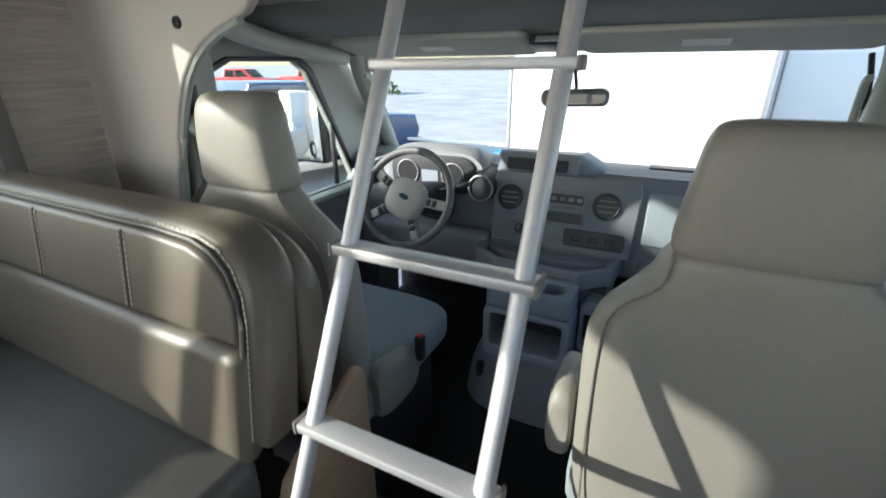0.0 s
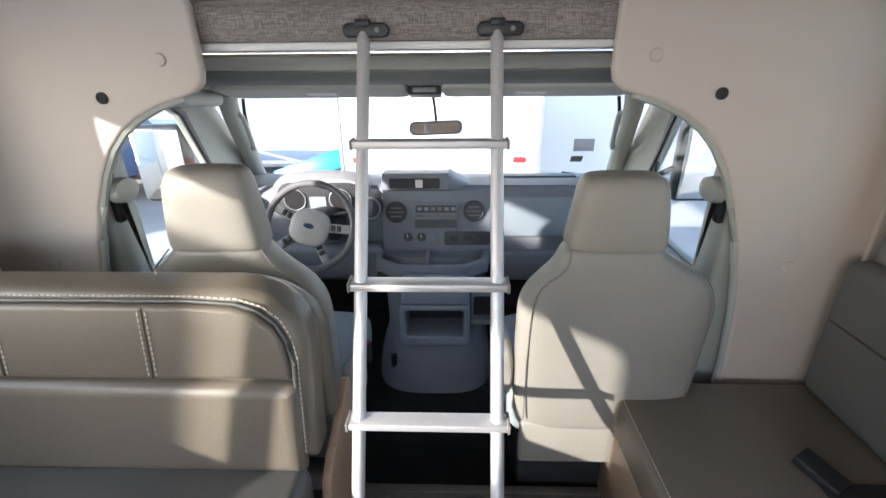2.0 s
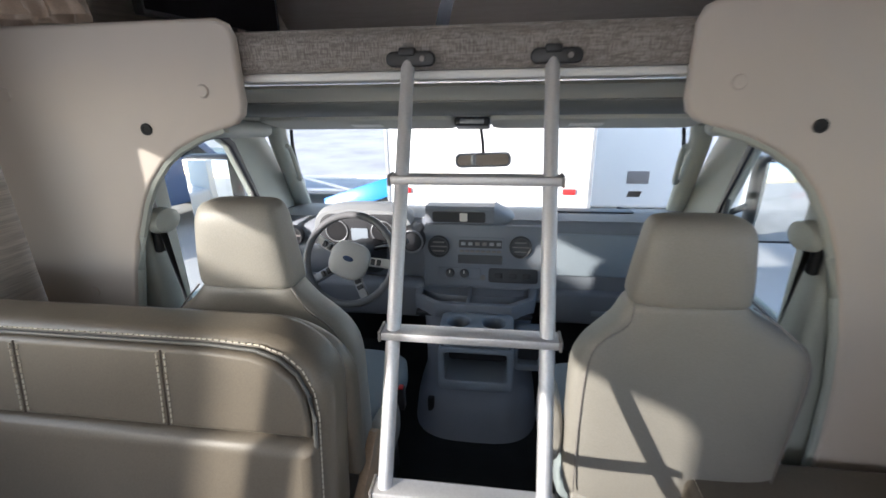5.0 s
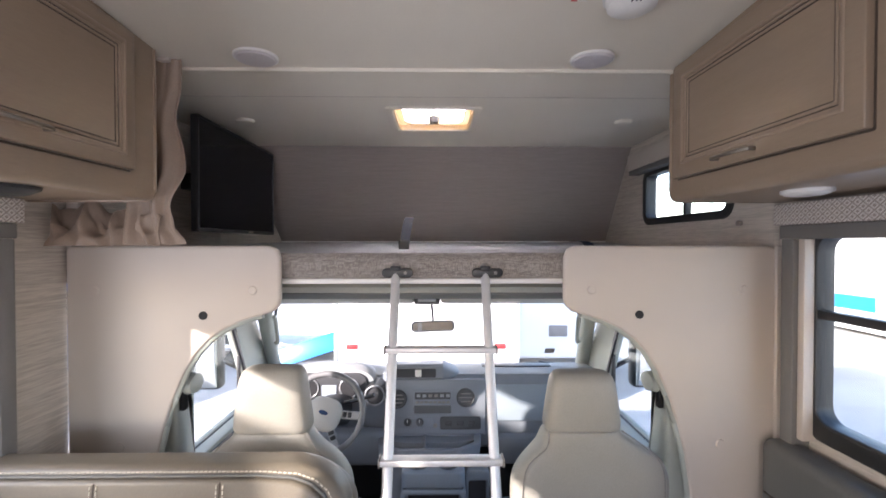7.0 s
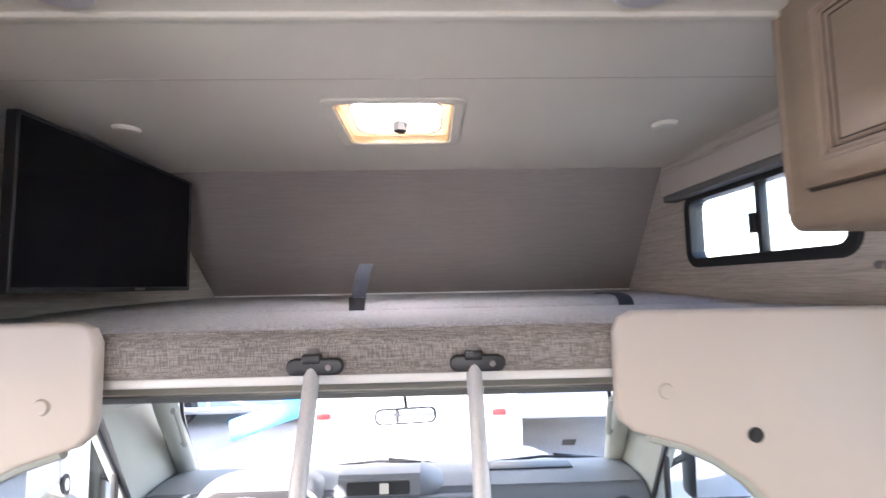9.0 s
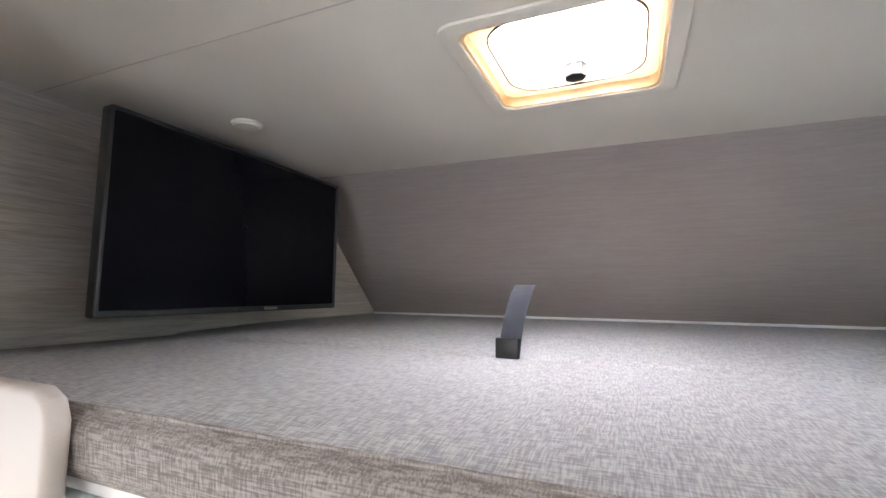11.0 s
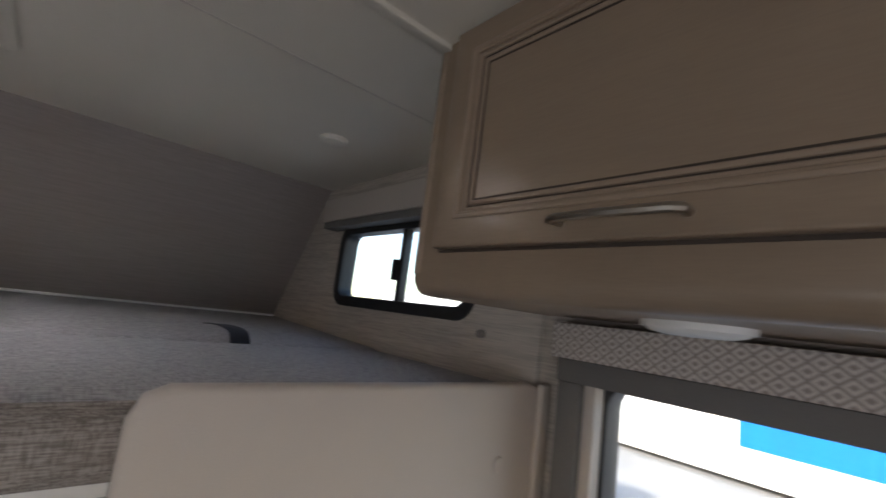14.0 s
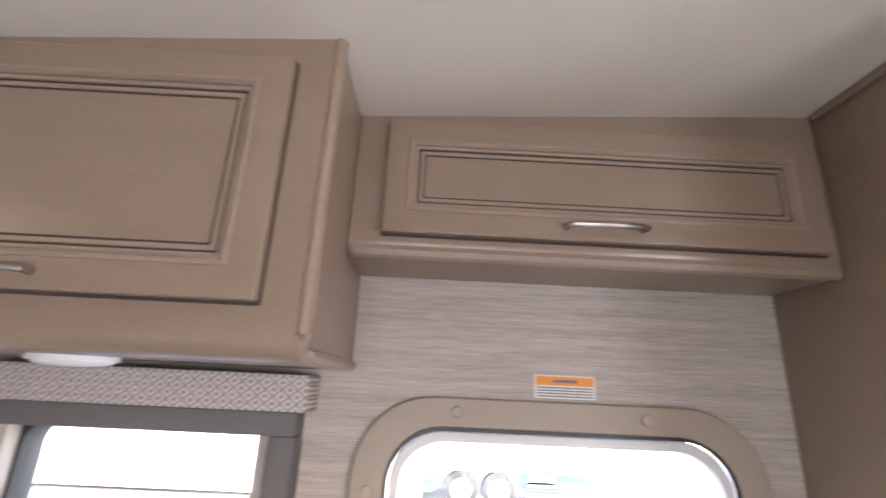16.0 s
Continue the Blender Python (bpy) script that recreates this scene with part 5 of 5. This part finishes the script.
part("hub", xf(loft(smooth_rows([(-0.05, 0, 0.0, 0.05, 0.05), (-0.03, 0, 0.0, 0.075, 0.07), (0.0, 0, -0.005, 0.085, 0.078), (0.015, 0, -0.005, 0.075, 0.066), (0.022, 0, -0.005, 0.04, 0.035)], 3), "z", 28, 2.8), S), HUB, sw, "grey padded hub")
part("badge", xf(loft([(0.0215, 0, 0.0, 0.024, 0.011), (0.0245, 0, 0.0, 0.020, 0.008)], "z", 24, 2), S), NAVY, sw, "small oval badge")
for a in (168, 12, 228, 312):
    ca, sa = math.cos(radians(a)), math.sin(radians(a))
    sp = part("spoke", xf(box(0.06, 0.182, -0.019, 0.019, -0.02, 0.001, 0.007, 3), S @ Matrix.Rotation(radians(a), 4, "Z")), HUB if sa > 0 else STEEL, sw)
    for k in (0.10, 0.125):
        part("spoke_button", xf(box(k - 0.009, k + 0.009, -0.013, 0.013, 0.001, 0.006, 0.003), S @ Matrix.Rotation(radians(a), 4, "Z")), DASH_DARK, sp)

# engine cover and console
en = thing("engine_console", (MID, 1.45, -0.12), "grey engine cover console with cup holders and bin", "console")
# darker grey than the bin: the shade below it is in the colour
part("cover", loft(smooth_rows([(-0.119, MID + 0.02, 1.62, 0.29, 0.30), (0.0, MID + 0.02, 1.63, 0.275, 0.27), (0.09, MID + 0.02, 1.64, 0.245, 0.235), (0.18, MID + 0.02, 1.64, 0.235, 0.235), (0.38, MID + 0.02, 1.67, 0.25, 0.20), (0.50, MID + 0.02, 1.69, 0.27, 0.16)], 4), n=40, power=3.2), DASH, en, "", 60)
part("tray", plate([[(-0.62, 1.50), (-0.52, 1.42), (-0.20, 1.42), (-0.10, 1.50), (-0.08, 1.64), (-0.64, 1.64)], [(-0.59, 1.51), (-0.505, 1.445), (-0.39, 1.445), (-0.39, 1.615), (-0.60, 1.615)], [(-0.375, 1.445), (-0.215, 1.445), (-0.13, 1.51), (-0.12, 1.615), (-0.375, 1.615)]], "xy", 0.445, 0.515, 0.006), DASH, en, "open grey tray")
# recess floors and backs get dark colours for the shade inside them
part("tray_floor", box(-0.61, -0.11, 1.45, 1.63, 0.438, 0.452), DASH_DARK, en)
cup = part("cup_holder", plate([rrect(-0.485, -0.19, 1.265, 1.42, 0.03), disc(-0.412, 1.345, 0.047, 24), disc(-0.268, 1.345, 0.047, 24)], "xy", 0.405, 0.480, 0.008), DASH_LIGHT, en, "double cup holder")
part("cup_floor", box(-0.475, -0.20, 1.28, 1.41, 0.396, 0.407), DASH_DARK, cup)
bn = part("bin", plate([rrect(-0.49, -0.185, 0.20, 0.40, 0.025), rrect(-0.463, -0.212, 0.245, 0.375, 0.015)], "xz", 1.265, 1.45, 0.008), DASH_LIGHT, en, "open storage bin")
# black back keeps the bin's opening as dark as its shade
part("bin_back_shade", box(-0.48, -0.20, 1.42, 1.44, 0.22, 0.39), BLACK, bn)
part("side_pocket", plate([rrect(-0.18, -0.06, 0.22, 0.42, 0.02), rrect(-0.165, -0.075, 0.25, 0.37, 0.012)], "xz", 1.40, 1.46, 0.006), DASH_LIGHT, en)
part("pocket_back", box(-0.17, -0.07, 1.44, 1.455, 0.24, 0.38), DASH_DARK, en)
part("latch", box(-0.56, -0.53, 1.385, 1.41, -0.02, 0.05, 0.005), BLACK, en, "black cover latch")
gh = thing("floor_bracket", (-0.24, 0.62, 0.0), "bent black metal bracket on the floor", "bracket")
part("bar", tube(smooth_rows([(-0.30, 0.60, 0.002), (-0.30, 0.60, 0.04), (-0.28, 0.61, 0.065), (-0.20, 0.62, 0.07), (-0.16, 0.62, 0.07)], 5), 0.010, 10), BLACK, gh)

# ---- outside ----
bm = bmesh.new()
bmesh.ops.create_circle(bm, cap_ends=True, segments=48, radius=900, matrix=Matrix.Translation((0, 0, -0.85)))
struct("ground", bm, ASPHALT, "sunlit grey asphalt lot", "ground", 0)
GZ = -0.85


def trailer(name, x0, x1, y0, y1, z0, z1, label, stripes, side, wheels=(), category="trailer"):
    t = thing(name, ((x0 + x1) / 2, (y0 + y1) / 2, GZ), label, category)
    part("body", box(x0, x1, y0, y1, z0, z1, 0.06, 3), RVWHITE, t)
    for (u0, u1, a, b, mt) in stripes:
        if side == "x":
            part("stripe", box(x0 - 0.012, x0 - 0.002, u0, u1, a, b), mt, t)
        else:
            part("stripe", box(u0, u1, y0 - 0.012, y0 - 0.002, a, b), mt, t)
    for wx, wy, axis in wheels:
        d = (0.11, 0, 0) if axis == "x" else (0, 0.11, 0)
        p, q = Vector((wx, wy, GZ + 0.36)) - Vector(d), Vector((wx, wy, GZ + 0.36)) + Vector(d)
        w = part("wheel", cyl(p, q, 0.36, 28), TYRE, t)
        part("rim", cyl(p - Vector(d) * 0.05, q + Vector(d) * 0.05, 0.22, 24), RVWHITE, w)
    return t


mh = trailer("motorhome", -1.52, 0.66, 4.4, 10.5, GZ + 0.62, GZ + 3.4, "white motorhome parked ahead, its rear wall towards the cab", [(-1.50, -1.47, 0.0, 2.3, STEEL), (0.61, 0.64, 0.0, 2.3, STEEL)], "y", [(-1.3, 8.6, "x"), (0.44, 8.6, "x")], "motorhome")
for x in (-1.30, 0.42):
    part("tail_light", box(x - 0.065, x + 0.065, 4.375, 4.398, 0.305, 0.365, 0.008), RED, mh, "red tail light")
part("bumper", box(-1.46, 0.60, 4.25, 4.39, GZ + 0.55, GZ + 0.72, 0.03, 3), STEEL, mh, "grey rear bumper")
gt = trailer("cargo_trailer", 0.95, 3.2, 6.4, 11.5, GZ + 0.5, GZ + 2.35, "grey cargo trailer parked beside the motorhome", [(0.97, 0.99, -0.3, 1.5, GREY_CAP)], "y", [(1.06, 9.2, "x"), (3.1, 9.2, "x")])
part("number_plate", box(1.50, 1.80, 6.385, 6.395, 0.02, 0.20, 0.003), GREY_CAP, gt, "dark number plate")
ut = thing("utility_trailer", (-4.8, 8.2, GZ), "white railed utility trailer with a blue loading ramp", "trailer")
for z in (-0.26, -0.52):
    part("rail", tube([(-8.2, 8.1, z), (-2.2, 8.1, z)], 0.035, 8), RVWHITE, ut)
for x in (-8.1, -6.2, -4.2, -2.3):
    part("post", tube([(x, 8.1, -0.26), (x, 8.1, -0.60)], 0.03, 8), RVWHITE, ut)
part("deck", box(-8.2, -2.2, 8.05, 9.6, -0.60, -0.54, 0.01), STEEL, ut)
part("brace", tube([(-4.2, 8.08, -0.27), (-3.2, 8.06, -0.52)], 0.03, 8), RVWHITE, ut)
part("ramp", xf(box(-0.75, 0.75, -0.03, 0.03, -0.16, 0.16, 0.01), pose(-2.7, 7.2, -0.40, -20, -18, 0)), BLUE, ut, "blue loading ramp")
for x in (-5.6, -4.8):
    w = part("wheel", cyl((x, 8.15, GZ + 0.3), (x, 8.35, GZ + 0.3), 0.30, 24), TYRE, ut)
    part("rim", cyl((x, 8.13, GZ + 0.3), (x, 8.36, GZ + 0.3), 0.18, 20), RVWHITE, w)
trailer("travel_trailer", 10.5, 13.0, -0.1, 16.0, GZ + 0.12, GZ + 3.2, "white and blue travel trailer parked beside", [(0.6, 2.99, -0.10, 0.62, BLUE), (10.0, 13.5, -0.20, 0.18, BLUE)], "x")
# unseen truck shape, sized to cut the sun patches on the dinette
bt = trailer("sun_blocker", -5.6, -3.5, -1.86, -1.0, GZ + 0.5, 2.15, "white truck shape added out of view to block sun at the dinette window", [(-1.8, -1.1, 0.2, 0.4, STEEL)], "x", [(-3.5, -1.2, "x"), (-3.5, 1.1, "x")], "truck")
part("bonnet", box(-5.5, -3.6, -0.99, 1.9, GZ + 0.45, GZ + 1.35, 0.12, 4), RVWHITE, bt)
trailer("flatbed_trailer", 10.6, 13.0, -6.5, -0.3, GZ + 0.85, GZ + 2.9, "white trailer with tandem wheels parked beyond the door", [(-4.6, -2.4, GZ + 0.45, GZ + 0.55, STEEL), (-3.0, -2.4, GZ + 0.50, GZ + 0.75, STEEL), (-6.4, -0.4, GZ + 0.72, GZ + 0.84, STEEL)], "x", [(10.6, -0.93, "x"), (10.6, -1.74, "x")])


def pickup(x, y, rz, paint, label):
    t = thing("pickup_truck", (0, 0, 0), label, "truck", "parked vehicles")
    sidep = [(-2.6, 0.45), (2.6, 0.45), (2.7, 0.75), (2.6, 1.05), (1.35, 1.15), (0.75, 1.75), (-0.75, 1.78), (-0.95, 1.20), (-2.6, 1.20)]
    part("body", plate([sidep], "xz", -0.95, 0.95, 0.05, 2), paint, t)
    for s in (-1, 1):
        a, b = sorted((s * 0.951, s * 0.957))
        part("side_window", plate([[(0.60, 1.68), (1.10, 1.22), (0.05, 1.20), (0.05, 1.68)]], "xz", a, b), GLASS_TINT, t)
        part("side_window", plate([[(-0.02, 1.68), (-0.02, 1.20), (-0.78, 1.22), (-0.68, 1.68)]], "xz", a, b), GLASS_TINT, t)
        for wx in (-1.65, 1.75):
            w = part("wheel", cyl((wx, s * 0.78, 0.38), (wx, s * 0.985, 0.38), 0.38, 28), TYRE, t)
            part("rim", cyl((wx, s * 0.98, 0.38), (wx, s * 0.995, 0.38), 0.23, 20), STEEL, w)
    part("windscreen", xf(box(-0.02, 0.0, -0.80, 0.80, -0.38, 0.38, 0.005), pose(1.085, 0, 1.46, 0, -45, 0)), GLASS_TINT, t)
    t.matrix_basis = pose(x, y, GZ, 0, 0, rz)
    return t


pickup(-6.6, 6.2, 70, NAVY, "dark blue pickup truck parked on the lot")
pickup(-30.0, 25.5, 20, RED, "red pickup truck parked far off")
pickup(-25.5, 28.5, 15, RED, "red pickup truck parked far off beside a hedge")
hedge = bmesh.new()
rnd = random.Random(5)
for _ in range(500):
    a, e, r = rnd.uniform(0, 6.283), rnd.uniform(0.05, 1.5), rnd.uniform(0.75, 1.0)
    c = Vector((-20.5 + 3.2 * r * math.cos(a) * math.cos(e), 28 + 1.0 * r * math.sin(a) * math.cos(e), GZ + 1.25 * r * math.sin(e)))
    u = Vector((rnd.uniform(-1, 1), rnd.uniform(-1, 1), rnd.uniform(-1, 1))).normalized() * 0.16
    w = u.cross(Vector((rnd.uniform(-1, 1), rnd.uniform(-1, 1), rnd.uniform(-1, 1)))).normalized() * 0.10
    hedge.faces.new([hedge.verts.new(c + p) for p in (-u, w, u, -w)])
tagged(part("hedge", hedge, LEAF, None), "low yellow-green hedge at the lot's edge", "hedge", "", "stuff")
# mirrors of the cab
for s in (-1, 1):
    fx = lambda x: x if s == -1 else 2 * MID - x
    m = thing("door_mirror", (fx(-1.62), 1.72, 0.9), "tall white cab door mirror on a black arm", "mirror", "door mirrors")
    part("housing", box(*sorted((fx(-1.78), fx(-1.52))), 1.70, 1.79, 0.72, 1.09, 0.03, 3), BLACK, m)
    part("glass", box(*sorted((fx(-1.765), fx(-1.535))), 1.694, 1.699, 0.74, 1.07, 0.002), MIRROR, m, "mirror glass")
    part("arm", tube([(fx(-1.53), 1.75, 0.88), (fx(-1.40), 1.78, 0.80), (fx(-1.385), 1.78, 0.76)], 0.014, 8), BLACK, m)
# bonnet and wipers
bo = thing("bonnet", (MID, 2.7, 0.5), "white bonnet of the motorhome beyond the windscreen", "bonnet")
part("panel", loft(smooth_rows([(2.16, MID, 0.50, 0.92, 0.20), (2.5, MID, 0.46, 0.90, 0.19), (2.9, MID, 0.40, 0.84, 0.16), (3.1, MID, 0.30, 0.74, 0.10)], 4), "y", 40, 4), RVWHITE, bo)
for x in (-0.75, 0.05):
    wp = thing("wiper", (x, 2.15, 0.75), "black windscreen wiper at rest", "wiper", "wipers")
    part("blade", tube([(x, 2.145, 0.728), (x + 0.25, 2.130, 0.752), (x + 0.50, 2.135, 0.738)], 0.007, 6), BLACK, wp)
    part("arm", tube([(x + 0.30, 2.136, 0.76), (x + 0.62, 2.16, 0.715)], 0.006, 6), BLACK, wp)
